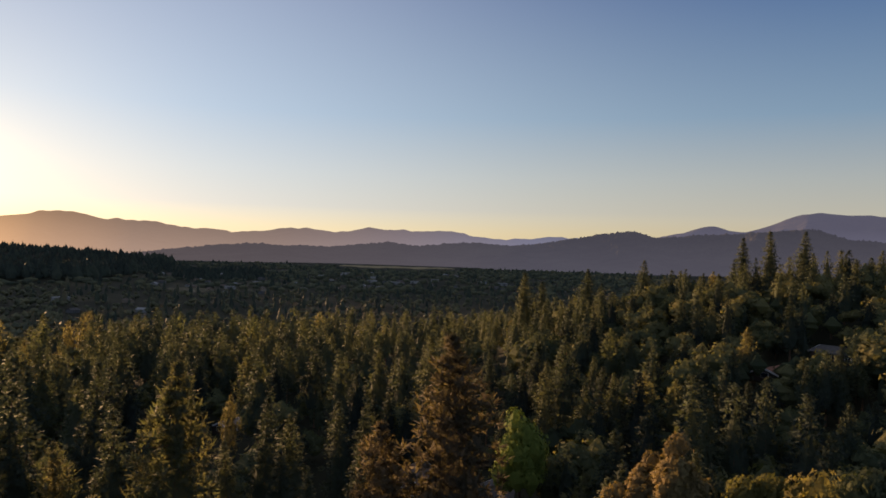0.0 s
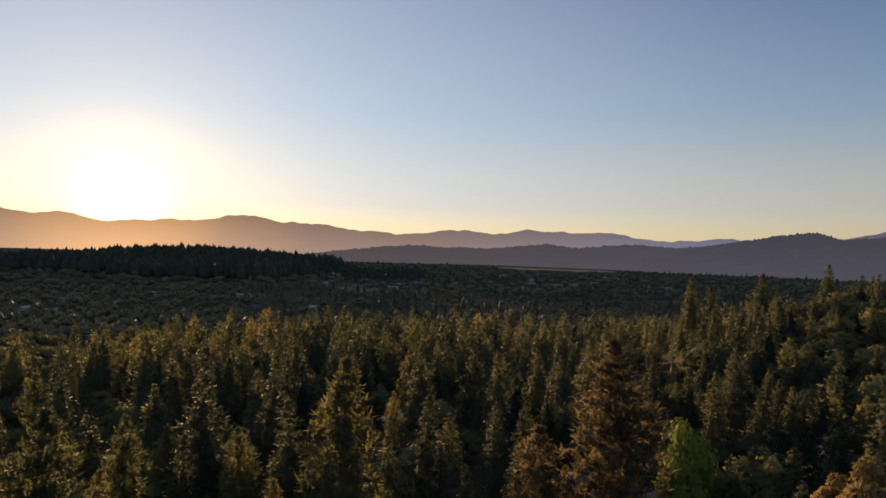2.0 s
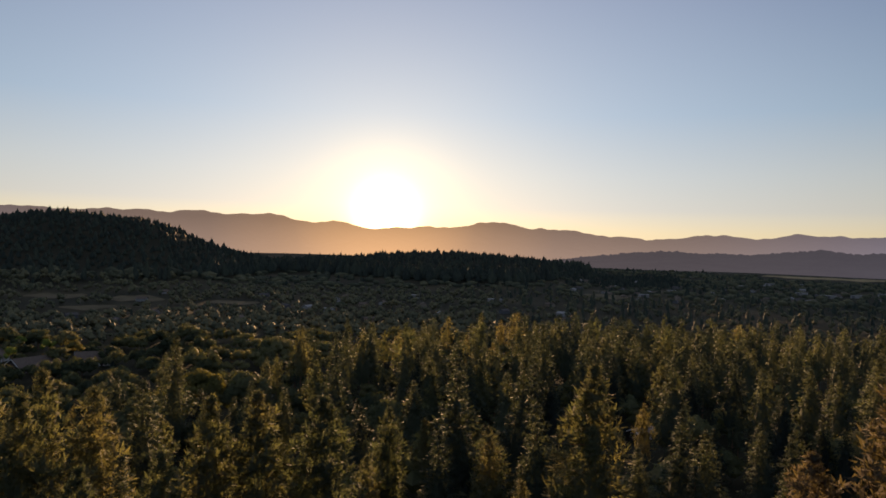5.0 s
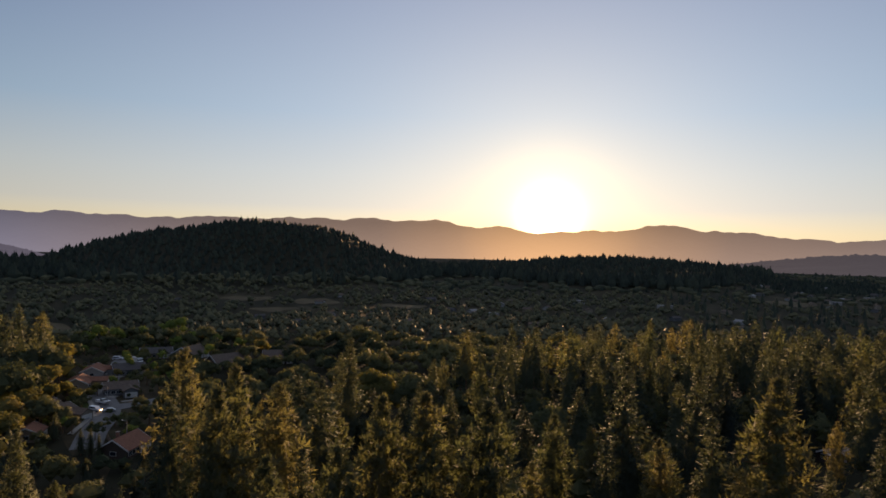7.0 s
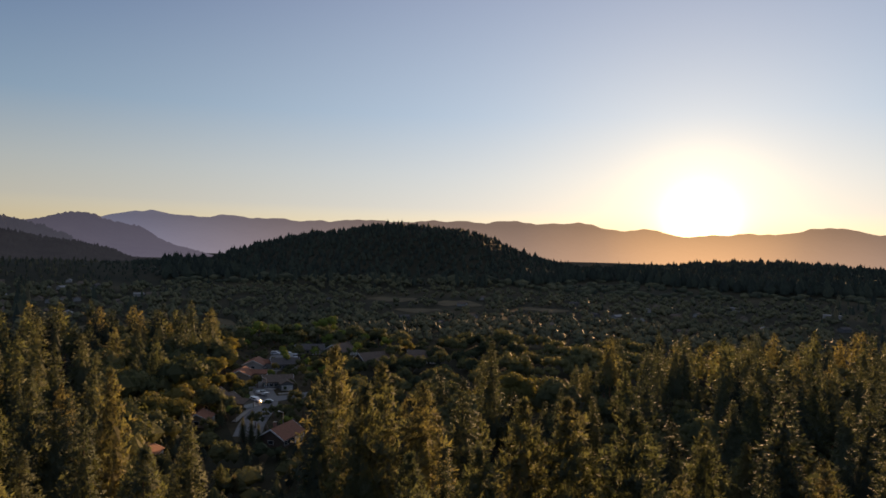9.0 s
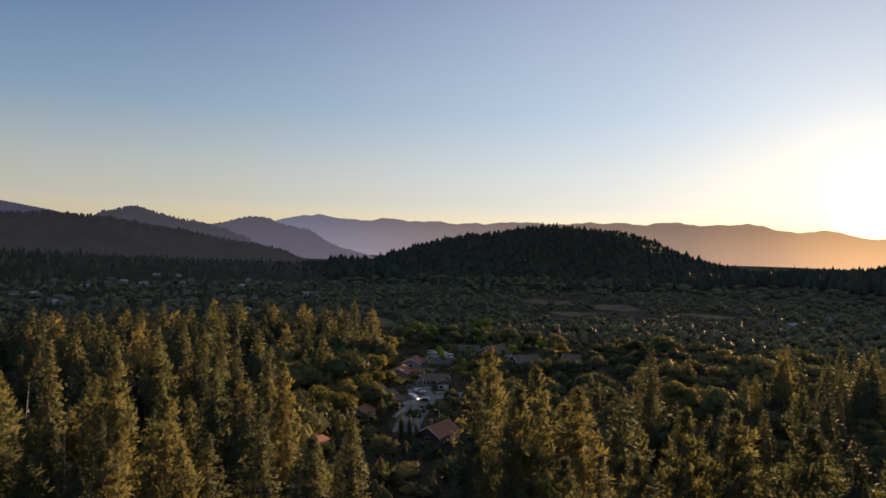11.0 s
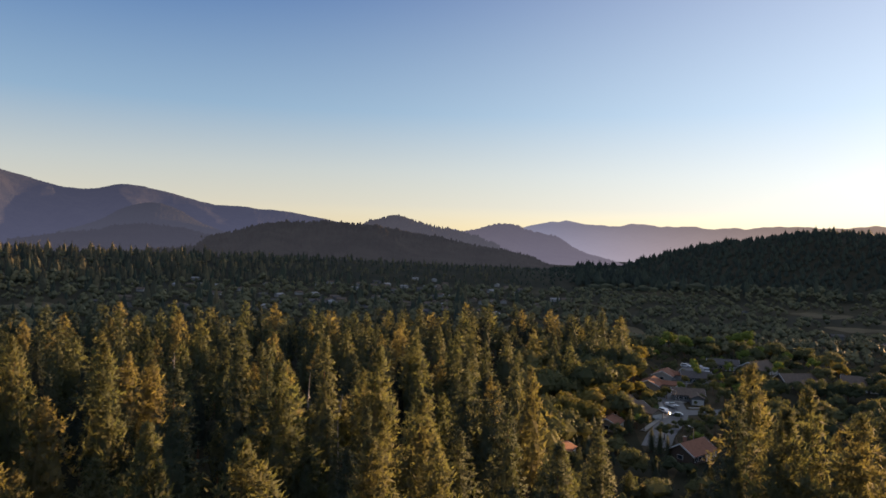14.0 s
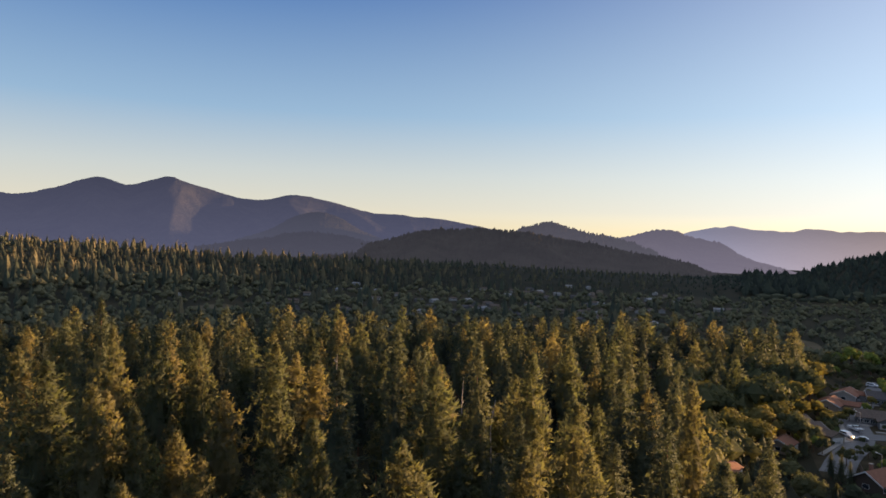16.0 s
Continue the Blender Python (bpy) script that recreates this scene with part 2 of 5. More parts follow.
def mesh_of(name, verts, faces, mats, mat_index=None, smooth=False, normals=None):
    """A mesh from arrays of points and of triangles or quads."""
    verts, faces = np.asarray(verts, np.float32).reshape(-1, 3), np.asarray(faces, np.int32)
    k = faces.shape[1]
    me = bpy.data.meshes.new(name)
    me.vertices.add(len(verts)), me.loops.add(faces.size), me.polygons.add(len(faces))
    me.vertices.foreach_set("co", verts.ravel())
    me.loops.foreach_set("vertex_index", faces.ravel())
    me.polygons.foreach_set("loop_start", np.arange(0, faces.size, k, dtype=np.int32))
    me.polygons.foreach_set("loop_total", np.full(len(faces), k, np.int32))
    for m in mats:
        me.materials.append(m)
    if mat_index is not None:
        me.polygons.foreach_set("material_index", np.asarray(mat_index, np.int32))
    me.polygons.foreach_set("use_smooth", np.full(len(faces), smooth or normals is not None))
    me.update(calc_edges=True)
    if normals is not None:
        me.attributes.new("custom_normal", "FLOAT_VECTOR", "POINT").data.foreach_set("vector", np.asarray(normals, np.float32).ravel())
        me.update()
    return me


def grid_faces(rows, cols, wrap=False):
    i, j = np.meshgrid(np.arange(rows - 1), np.arange(cols if wrap else cols - 1), indexing="ij")
    j2 = (j + 1) % cols
    return np.stack([i * cols + j, (i + 1) * cols + j, (i + 1) * cols + j2, i * cols + j2], -1).reshape(-1, 4)[:, ::-1]


def build_ground():
    azs = np.radians(np.concatenate([np.arange(-42, 142, 0.6), np.arange(142, 318, 4.0)]))
    rs = np.concatenate([[0.0], np.arange(20, 300, 10.0), 300 * 1.03 ** np.arange(0, 96)])
    rs = rs[rs < 4950]
    A, R_ = np.meshgrid(azs, rs)
    x, y = -np.sin(A) * R_, np.cos(A) * R_
    v = np.stack([x, y, land(x, y)], -1)
    f = grid_faces(len(rs), len(azs), True)[:, ::-1]
    mid = v.reshape(-1, 3)[f].mean(1)
    far, way = np.hypot(mid[:, 0], mid[:, 1]), np.degrees(np.arctan2(-mid[:, 0], mid[:, 1]))
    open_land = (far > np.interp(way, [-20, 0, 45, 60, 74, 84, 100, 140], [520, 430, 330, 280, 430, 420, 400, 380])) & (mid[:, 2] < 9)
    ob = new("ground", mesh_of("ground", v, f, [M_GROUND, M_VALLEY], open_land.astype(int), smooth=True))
    return tagged(ob, "brown forest floor, dry valley fields and wooded hills", "ground", kind="structure")


build_ground()


# ---- far ridges ----
def ridge(name, label, pts, at, front, back, mat, rough, seed, step=0.15, grain=1.0, treeline=0.0, spurs=0.36, lines=()):
    """A range of hills at a distance: its crest follows the skyline, its flanks have spurs and gullies."""
    az = np.arange(min(p[0] for p in pts), max(p[0] for p in pts), step)
    top = EYE + at * np.tan(np.radians(curve(az, pts)))
    s = np.concatenate([np.linspace(-1, 0, 27), [0.05, 0.15, 0.3, 0.6, 1.0]])
    A, S = np.meshgrid(az, s)
    crest = np.broadcast_to(top, A.shape)
    r = at + np.where(S < 0, S * front, S * back)
    arc = np.radians(A) * at
    bend = 0.9 * wave(arc, r * 0.6, 110 * rough, seed) + 0.0007 * (r - at)
    spur = 0.62 - 1.25 * np.abs(np.sin(arc / (66 * rough) + bend + seed)) + 0.42 * (0.5 - np.abs(np.sin(arc / (27 * rough) + 1.7 * bend + 2.3 * seed))) + wave(arc, r, 9 * rough, seed + 5) * 0.10
    down = np.abs(S)
    body = (1 - down) ** 1.15 + spurs * spur * np.minimum(down, 0.42) * (1 - down) * 2.2
    for a0, a1, wide, high in lines:
        body = body + high * np.clip(1 - np.abs(A - (a0 + (a1 - a0) * down) - 0.5 * np.sin(9 * down + a0)) / wide, 0, 1) * np.minimum(down, 0.45) * (1 - down) * 2.6
    z = crest * body - 3 * down
    z = z + (1 - down) ** 0.5 * grain * (5.0 * wave(arc, r, 70, seed + 7) + 3.0 * wave(arc, r, 29, seed + 9) + 1.6 * wave(arc, r, 12, seed + 11))
    z = z + treeline * np.random.default_rng(int(seed)).uniform(-1, 1, A.shape) ** 3 * (1 - down)
    a = np.radians(A)
    v = np.stack([-np.sin(a) * r, np.cos(a) * r, z], -1)
    ob = new(name, mesh_of(name, v, grid_faces(len(s), len(az)), [mat], smooth=True))
    return tagged(ob, label, "hills", kind="structure")


FAR_RANGE = [(-14, 0.9), (-9.2, 1.1), (-3.9, 0.98), (-0.7, 1.3), (1.8, 1.42), (4.4, 1.53), (7.9, 1.2), (11.6, 1.36), (16.1, 0.95), (19.8, 1.18), (23.3, 1.6), (25.3, 1.6), (26.3, 1.8), (28.7, 1.9), (31.7, 1.66), (34, 1.42),
             (38.5, 1.36), (41, 1.8), (43, 1.55), (45.2, 2.05), (49.3, 2.1), (53, 2.1), (60, 2.0), (67.6, 1.86), (72, 1.9), (75.3, 1.97), (79.3, 2.05), (82.2, 1.67), (86, 1.3), (92, 1.0)]
EAST_RANGE = [(-44, 2.2), (-38, 2.7), (-31.7, 2.99), (-29.4, 3.15), (-27.7, 3.23), (-26.4, 3.07), (-24.4, 2.3), (-22.5, 1.88), (-20.8, 2.2), (-18, 1.6), (-14, 0.8)]
EAST_HILLS = [(-44, 1.8), (-36, 1.7), (-29.5, 1.4), (-27.3, 2.0), (-25.9, 1.93), (-23.3, 1.85), (-19.4, 1.5), (-16.3, 1.3), (-15, 1.72), (-13.3, 1.6), (-9.7, 1.03), (-6.6, 0.46), (-3, 0.1)]
LOW_HILLS = [(-10, 0.5), (-7, 0.56), (-5.2, 0.47), (-2.1, 0.57), (1.6, 0.3), (4.3, 0.41), (6.5, 0.21), (11.3, 0.04), (16, -0.02), (20, -0.35), (24, -0.9), (29, -1.9)]
BIG_MOUNTAIN = [(92, 0.6), (95, 1.3), (98.3, 1.9), (101, 2.33), (103.7, 2.5), (107.3, 2.86), (109.6, 3.4), (112.6, 3.82), (115.2, 3.4), (118.1, 3.74), (120.6, 4.46), (121.8, 4.81), (123, 4.49), (124.5, 4.03), (126.5, 4.43), (127.8, 4.18), (129.2, 3.61), (131.6, 2.99), (134, 3.2), (140, 2.8), (150, 2.0)]
DARK_HILLS = [(77, -2.2), (80, -1.4), (82.7, -0.4), (85.4, 0.0), (89, 0.8), (92.4, 1.16), (95.4, 1.5), (98.2, 1.7), (101.2, 1.6), (103.9, 1.0), (105.9, 0.45), (107.5, 0.1), (110, -0.3), (116, -0.6), (122, -0.8)]
FORE_HILL = [(104, -0.2), (107, 0.5), (109, 0.85), (111, 1.0), (113, 0.85), (115, 0.45), (117, 0.1), (120, -0.4)]
MID_HILL = [(104.5, 0.2), (107.3, 1.25), (109, 2.2), (110.9, 2.6), (112.5, 2.2), (114.2, 1.2), (117, 0.2)]
ROUND_HILL = [(84, 0.2), (87.2, 1.2), (89.4, 1.53), (91.1, 2.12), (92.7, 2.26), (94.7, 1.7), (97, 1.0), (100, 0.3)]
SHADED_HILL = [(71, -2.0), (74, -1.2), (76, -0.6), (78.2, 0.15), (79.4, 0.9), (81.8, 1.43), (83.2, 1.83), (85.1, 1.62), (87.2, 1.2), (90, 0.8), (95, 0.2)]

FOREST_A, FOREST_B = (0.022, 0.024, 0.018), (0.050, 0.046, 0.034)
# the glow colour and strength of each ridge are its painted haze
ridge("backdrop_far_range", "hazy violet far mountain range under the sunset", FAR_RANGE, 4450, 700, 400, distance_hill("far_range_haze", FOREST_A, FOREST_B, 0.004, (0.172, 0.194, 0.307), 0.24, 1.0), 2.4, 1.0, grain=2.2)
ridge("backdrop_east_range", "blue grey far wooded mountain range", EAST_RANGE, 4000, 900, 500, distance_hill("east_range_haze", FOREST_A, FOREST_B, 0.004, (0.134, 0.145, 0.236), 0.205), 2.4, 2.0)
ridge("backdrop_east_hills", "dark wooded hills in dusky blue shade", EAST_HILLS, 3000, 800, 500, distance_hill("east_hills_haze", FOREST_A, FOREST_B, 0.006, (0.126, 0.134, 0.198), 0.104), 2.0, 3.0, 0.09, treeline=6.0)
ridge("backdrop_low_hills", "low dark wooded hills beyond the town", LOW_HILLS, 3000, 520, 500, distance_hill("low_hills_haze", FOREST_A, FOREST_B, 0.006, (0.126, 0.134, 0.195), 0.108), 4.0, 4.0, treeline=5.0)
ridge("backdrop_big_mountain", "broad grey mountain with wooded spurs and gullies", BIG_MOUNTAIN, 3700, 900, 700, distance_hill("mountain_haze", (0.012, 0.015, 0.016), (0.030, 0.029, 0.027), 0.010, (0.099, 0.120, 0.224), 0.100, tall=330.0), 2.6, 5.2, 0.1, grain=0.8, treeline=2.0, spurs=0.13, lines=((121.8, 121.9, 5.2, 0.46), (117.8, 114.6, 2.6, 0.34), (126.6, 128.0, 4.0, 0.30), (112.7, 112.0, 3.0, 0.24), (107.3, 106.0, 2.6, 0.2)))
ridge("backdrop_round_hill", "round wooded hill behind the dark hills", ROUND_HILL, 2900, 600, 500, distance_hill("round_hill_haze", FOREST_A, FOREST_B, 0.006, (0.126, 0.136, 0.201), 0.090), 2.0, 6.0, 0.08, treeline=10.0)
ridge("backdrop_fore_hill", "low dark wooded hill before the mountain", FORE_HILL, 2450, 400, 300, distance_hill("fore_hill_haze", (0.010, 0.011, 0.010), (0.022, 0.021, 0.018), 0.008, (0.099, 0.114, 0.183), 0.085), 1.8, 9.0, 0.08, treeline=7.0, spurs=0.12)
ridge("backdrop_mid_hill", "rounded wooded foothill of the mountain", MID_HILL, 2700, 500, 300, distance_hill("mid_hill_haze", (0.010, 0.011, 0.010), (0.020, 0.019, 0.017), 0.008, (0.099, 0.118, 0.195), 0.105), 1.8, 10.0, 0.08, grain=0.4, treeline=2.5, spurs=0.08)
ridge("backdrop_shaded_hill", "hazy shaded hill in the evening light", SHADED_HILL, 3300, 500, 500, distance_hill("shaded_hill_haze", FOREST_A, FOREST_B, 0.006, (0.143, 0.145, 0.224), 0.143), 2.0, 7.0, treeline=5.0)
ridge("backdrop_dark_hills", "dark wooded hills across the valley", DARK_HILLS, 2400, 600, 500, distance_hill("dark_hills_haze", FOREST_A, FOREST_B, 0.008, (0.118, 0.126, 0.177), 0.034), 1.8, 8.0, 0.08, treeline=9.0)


# ---- trees ----
RNG = np.random.default_rng(7)


def unit(v):
    return v / (np.linalg.norm(v, axis=-1, keepdims=True) + 1e-9)


def blades(at, way, side, length, width):
    """Leaf-like triangles that reach along way and lie flat along side."""
    side = unit(side - way * np.sum(side * way, -1, keepdims=True)) * width[..., None]
    root = at - way * length[..., None] * 0.35
    return np.stack([root + side, root - side, at + way * length[..., None] * 0.65], -2).reshape(-1, 3, 3)


def rounded(tris, outward, smooth=0.83):
    """Turn the leaves' faces outwards and soften their normals towards the crown's form, as in a mass of fine leaves."""
    face = unit(np.cross(tris[:, 1] - tris[:, 0], tris[:, 2] - tris[:, 0]))
    outward = unit(outward)
    turned = np.sum(face * outward, -1) < 0
    tris = np.where(turned[:, None, None], tris[:, ::-1], tris)
    face = np.where(turned[:, None], -face, face)
    n = unit(outward * smooth + face * (1 - smooth))
    return tris, np.repeat(n[:, None, :], 3, 1)


def core(height, base, radius, sides, layers, profile, rng, uneven=0.18):
    """The dense inside of a crown."""
    us = np.linspace(0, 1, layers + 1)
    ang = np.linspace(0, 2 * np.pi, sides, endpoint=False)
    rad = radius * profile(us)[:, None] * rng.uniform(1 - uneven, 1 + uneven, (layers + 1, sides))
    z = base + (height - base) * us[:, None] + rng.uniform(-0.02, 0.02, (layers + 1, sides)) * height
    p = np.stack([rad * np.cos(ang), rad * np.sin(ang), z], -1)
    f = grid_faces(layers + 1, sides, True)
    q = p.reshape(-1, 3)[f]
    return np.concatenate([q[:, [0, 1, 2]], q[:, [0, 2, 3]]])


def trunk(height, radius, sides, rng, sway=0.3, rings=5):
    us = np.linspace(0, 1, rings)
    ang = np.linspace(0, 2 * np.pi, sides, endpoint=False)
    off = rng.normal(0, sway, (rings, 2)) * us[:, None]
    rad = radius * (1 - 0.88 * us) * np.where(us == 0, 1.35, 1)
    p = np.stack([off[:, :1] + rad[:, None] * np.cos(ang), off[:, 1:] + rad[:, None] * np.sin(ang), np.broadcast_to((us * height)[:, None], (rings, sides))], -1)
    q = p.reshape(-1, 3)[grid_faces(rings, sides, True)]
    return np.concatenate([q[:, [0, 1, 2]], q[:, [0, 2, 3]]])


def fir_profile(u):
    return np.minimum(1, np.clip(1 - u, 0, 1) / 0.70) ** 0.95 * (0.75 + 0.25 * np.minimum(u / 0.12, 1))


def pine_profile(u):
    return np.clip(np.minimum(1, np.clip(1 - u, 0, 1) / 0.66) ** 0.92 * (0.6 + 0.4 * np.minimum(u / 0.2, 1)), 0.02, 1)


def tuft_profile(u):
    """An old pine's crown, rounded at the top."""
    return np.sqrt(np.clip(1 - (1.3 * np.asarray(u) - 0.3) ** 2, 0.01, 1))


def conifer(rng, kind, height, radius, base, whorls, arms, puffs, per, size, inner=0.0):
    """Crown of a fir or a pine: whorls of branches, each with tufts of needles along its outer half."""
    prof = fir_profile if kind == "fir" else pine_profile if inner < 0.8 else tuft_profile
    w, k = np.meshgrid(np.arange(whorls), np.arange(arms), indexing="ij")
    w, k = w.ravel(), k.ravel()
    u = np.clip((w + rng.uniform(0, 0.9, len(w))) / whorls, 0, 0.97)
    ang = k * 2 * np.pi / arms + rng.uniform(0, 6.3, whorls)[w] + rng.normal(0, 0.28, len(w))
    p1, p2 = rng.uniform(0, 6, 2)
    lump = 0.92 + 0.14 * np.sin(ang + p1 + 7 * u) + 0.10 * np.sin(2 * ang + 13 * u + p2)
    length = radius * prof(u) * lump * np.where(rng.uniform(size=len(w)) < 0.14, 0.6, rng.uniform(0.86, 1.10, len(w))) + 0.12
    slope = (0.55 * u - 0.38 if kind == "fir" else 0.15 + 0.35 * u) + rng.normal(0, 0.08, len(w))
    # tufts along each branch
    b = np.repeat(np.arange(len(w)), puffs)
    s = np.tile(np.linspace(0.98, 0.52, puffs) if puffs > 1 else np.array([0.9]), len(w)) + rng.normal(0, 0.05, len(b))
    out = np.stack([np.cos(ang), np.sin(ang), 0 * ang], -1)
    cen = out[b] * (length[b] * s)[:, None]
    cen[:, 2] = base + (height - base) * u[b] + slope[b] * length[b] * s
    big = size * (0.42 + 0.58 * np.minimum(1, length[b] / (0.55 * radius))) * rng.uniform(0.75, 1.25, len(b))
    # the leader
    tip = base + (height - base) * np.linspace(0.93, 0.995, 4)
    cen = np.concatenate([cen, np.stack([0 * tip, 0 * tip, tip], -1)])
    big = np.concatenate([big, size * np.linspace(0.62, 0.32, 4)])
    way_out = np.concatenate([out[b], np.tile([[0.0, 0.0, 1.0]], (4, 1))])
    n = len(cen)
    ball = rng.normal(size=(n, per, 3)) * np.array([0.52, 0.52, 0.34] if kind == "fir" else [0.36, 0.36, 0.32])
    at = cen[:, None, :] + ball * big[:, None, None]
    way = unit((0.45 if kind == "fir" else 0.2) * way_out[:, None, :] + unit(ball) * (0.9 if kind == "fir" else 1.3) + np.array([0, 0, 0.05 if kind == "fir" else 0.5]) + rng.normal(0, 0.4, ball.shape))
    side = np.cross(way, np.array([0, 0, 1.0])) + rng.normal(0, 0.45, ball.shape)
    ln = big[:, None] * rng.uniform(0.75, 1.3, (n, per))
    tri = blades(at.reshape(-1, 3), way.reshape(-1, 3), side.reshape(-1, 3), ln.ravel() * 0.78, ln.ravel() * (0.27 if kind == "fir" or per < 12 else 0.17))
    axis = at.reshape(-1, 3).copy()
    axis[:, 2] = 0.42 * np.hypot(axis[:, 0], axis[:, 1]) + 0.25
    high = (at.reshape(-1, 3)[:, 2] - base) / (height - base)
    axis[:, 2] += 1.2 * np.clip(high - 0.85, 0, 1) * radius
    outward = unit(axis) + (0.55 if kind == "fir" else 0.95) * unit(ball.reshape(-1, 3))
    if inner:
        body = core(base + (height - base) * (0.80 if inner < 0.8 else 0.90), base + 0.4, radius * inner, *((6, 4) if whorls > 8 else (5, 4) if whorls > 3 else (4, 3)), prof, rng, 0.18 if inner < 0.8 else 0.34)
        mid = body.mean(1)
        tri = np.concatenate([tri, body])
        outward = np.concatenate([outward, np.stack([mid[:, 0], mid[:, 1], 0.35 * np.hypot(mid[:, 0], mid[:, 1])], -1)])
    return rounded(tri, outward, 0.88)


def broadleaf(rng, height, radius, base, lobes, leaves, size, sides=6):
    """A rounded, lobed crown of many small leaf clumps."""
    c = unit(rng.normal(size=(lobes, 3)))
    c[:, 2] = np.abs(c[:, 2]) * 1.1 - 0.25
    mid = np.array([0, 0, base + (height - base) * 0.46])
    half = np.array([radius, radius, (height - base) * 0.52])
    cen = mid + c * half * rng.uniform(0.42, 0.80, (lobes, 1))
    rad = radius * rng.uniform(0.24, 0.42, lobes) * (1.0 if lobes > 6 else 1.5)
    w = unit(rng.normal(size=(lobes, leaves, 3)))
    w[..., 2] = np.where(w[..., 2] < -0.3, -w[..., 2], w[..., 2])
    at = cen[:, None, :] + w * rad[:, None, None] * rng.uniform(0.86, 1.14, (lobes, leaves, 1))
    way = unit(np.cross(w, rng.normal(size=w.shape)) + 0.30 * w + rng.normal(0, 0.2, w.shape))
    side = np.cross(way, w) + rng.normal(0, 0.35, w.shape)
    ln = size * rng.uniform(0.7, 1.3, (lobes, leaves))
    tri = blades(at.reshape(-1, 3), way.reshape(-1, 3), side.reshape(-1, 3), ln.ravel(), ln.ravel() * 0.42)
    inner = []
    for k in range(lobes):
        ball = core(1, -1, 1, sides, sides // 2, lambda u: np.sqrt(np.clip(1 - (2 * u - 1) ** 2, 0.02, 1)), rng)
        inner.append(ball * rad[k] * (0.93 if leaves < 12 else 0.87) + cen[k])
    lobe = np.concatenate([np.repeat(np.arange(lobes), leaves), np.repeat(np.arange(lobes), len(inner[0]))])
    tri = np.concatenate([tri, *inner])
    p = tri.mean(1)
    return rounded(tri, unit(p - cen[lobe]) + 0.5 * unit((p - mid) / half), 0.84)


def soup(name, tris, mats, index=None, smooth=False, normals=None):
    n = len(tris)
    return mesh_of(name, tris.reshape(-1, 3), np.arange(3 * n).reshape(-1, 3), mats, index, smooth, normals)


def bare(tris):
    """Triangles with the plain normals of their faces."""
    face = unit(np.cross(tris[:, 1] - tris[:, 0], tris[:, 2] - tris[:, 0]))
    return tris, np.repeat(face[:, None, :], 3, 1)


def joined(*pairs):
    return np.concatenate([p[0] for p in pairs]), np.concatenate([p[1] for p in pairs])


TREE_LABEL = {
    "fir": "dark green conical fir with drooping branches",
    "pine": "olive green pine with tufted needles and reddish trunk",
    "dry": "pine with brownish needles catching the low sun",
    "oak": "rounded broadleaf tree with olive green leaves",
    "gold": "broad tree with low sunlight painted into its yellowish olive leaves",
    "lime": "bright green rounded broadleaf tree",
    "amber": "tall leafy tree in golden brown leaf",
}
TREE_MAT = {"fir": M_FIR, "pine": M_PINE, "dry": M_DRY, "oak": M_OAK, "gold": M_OAK_SUNLIT, "lime": M_LIME, "amber": M_AMBER}
TREE_NAME = {"fir": "fir_tree", "pine": "pine_tree", "dry": "pine_tree", "oak": "broadleaf_tree", "gold": "broadleaf_tree", "amber": "broadleaf_tree", "lime": "broadleaf_tree"}
made_trees = {}


def tree_meshes(kind, fine, variant):
    """Trunk and crown of a tree 1 m high and about 0.3 m wide, to be scaled."""
    rng = np.random.default_rng(100 + variant * 7 + (50 if fine else 0 if fine is False else 25) + len(kind) * 13)
    if kind in ("fir", "pine", "dry"):
        h = 28.0
        w = (4.8 if kind == "fir" else 4.7) * (0.9 + 0.1 * variant)
        base = h * (0.12 if kind == "fir" else 0.30)
        crown = conifer(rng, kind, h, w, base, *((24, 7, 3, 13, 0.76) if fine and kind == "fir" else (21, 7, 2, 26, 0.94) if fine else (25, 7, 2, 12, 0.82) if kind == "fir" else (19, 6, 2, 17, 1.06)), 0.46 if fine else 0.52)
        stem = trunk(h * 0.86, 0.42, 8, rng)
        limbs = []
        if fine:
            for k in range(14):
                a, z = k * 2.4, base * 0.7 + (h * 0.75 - base * 0.7) * k / 14
                limb = trunk(w * 0.7, 0.09, 4, rng, 0.1, 3)[..., [2, 0, 1]]
                c, s = math.cos(a), math.sin(a)
                limb = limb @ np.array([[c, s, 0], [-s, c, 0], [0, 0, 1]])
                limbs.append(limb + np.array([0, 0, z]))
        stem = np.concatenate([stem, *limbs]) if limbs else stem
    else:
        h, w, base = (30.0, 3.6, 7.0) if kind == "amber" else (14.0, 4.4, 0.6) if kind == "lime" else (14.0, 5.2, 1.6)
        crown = broadleaf(rng, h, w, base, *((64, 60, 0.62) if kind == "amber" else (16, 38, 0.80) if fine is None else (42, 130, 0.42) if fine else (30, 80, 0.58)), 5)
        stem = trunk(h * 0.6, 0.36, 8, rng)
    mat = TREE_MAT[kind]
    return soup("trunk", stem / h, [M_BARK], smooth=True), soup("crown", crown[0] / h, [mat], normals=crown[1])


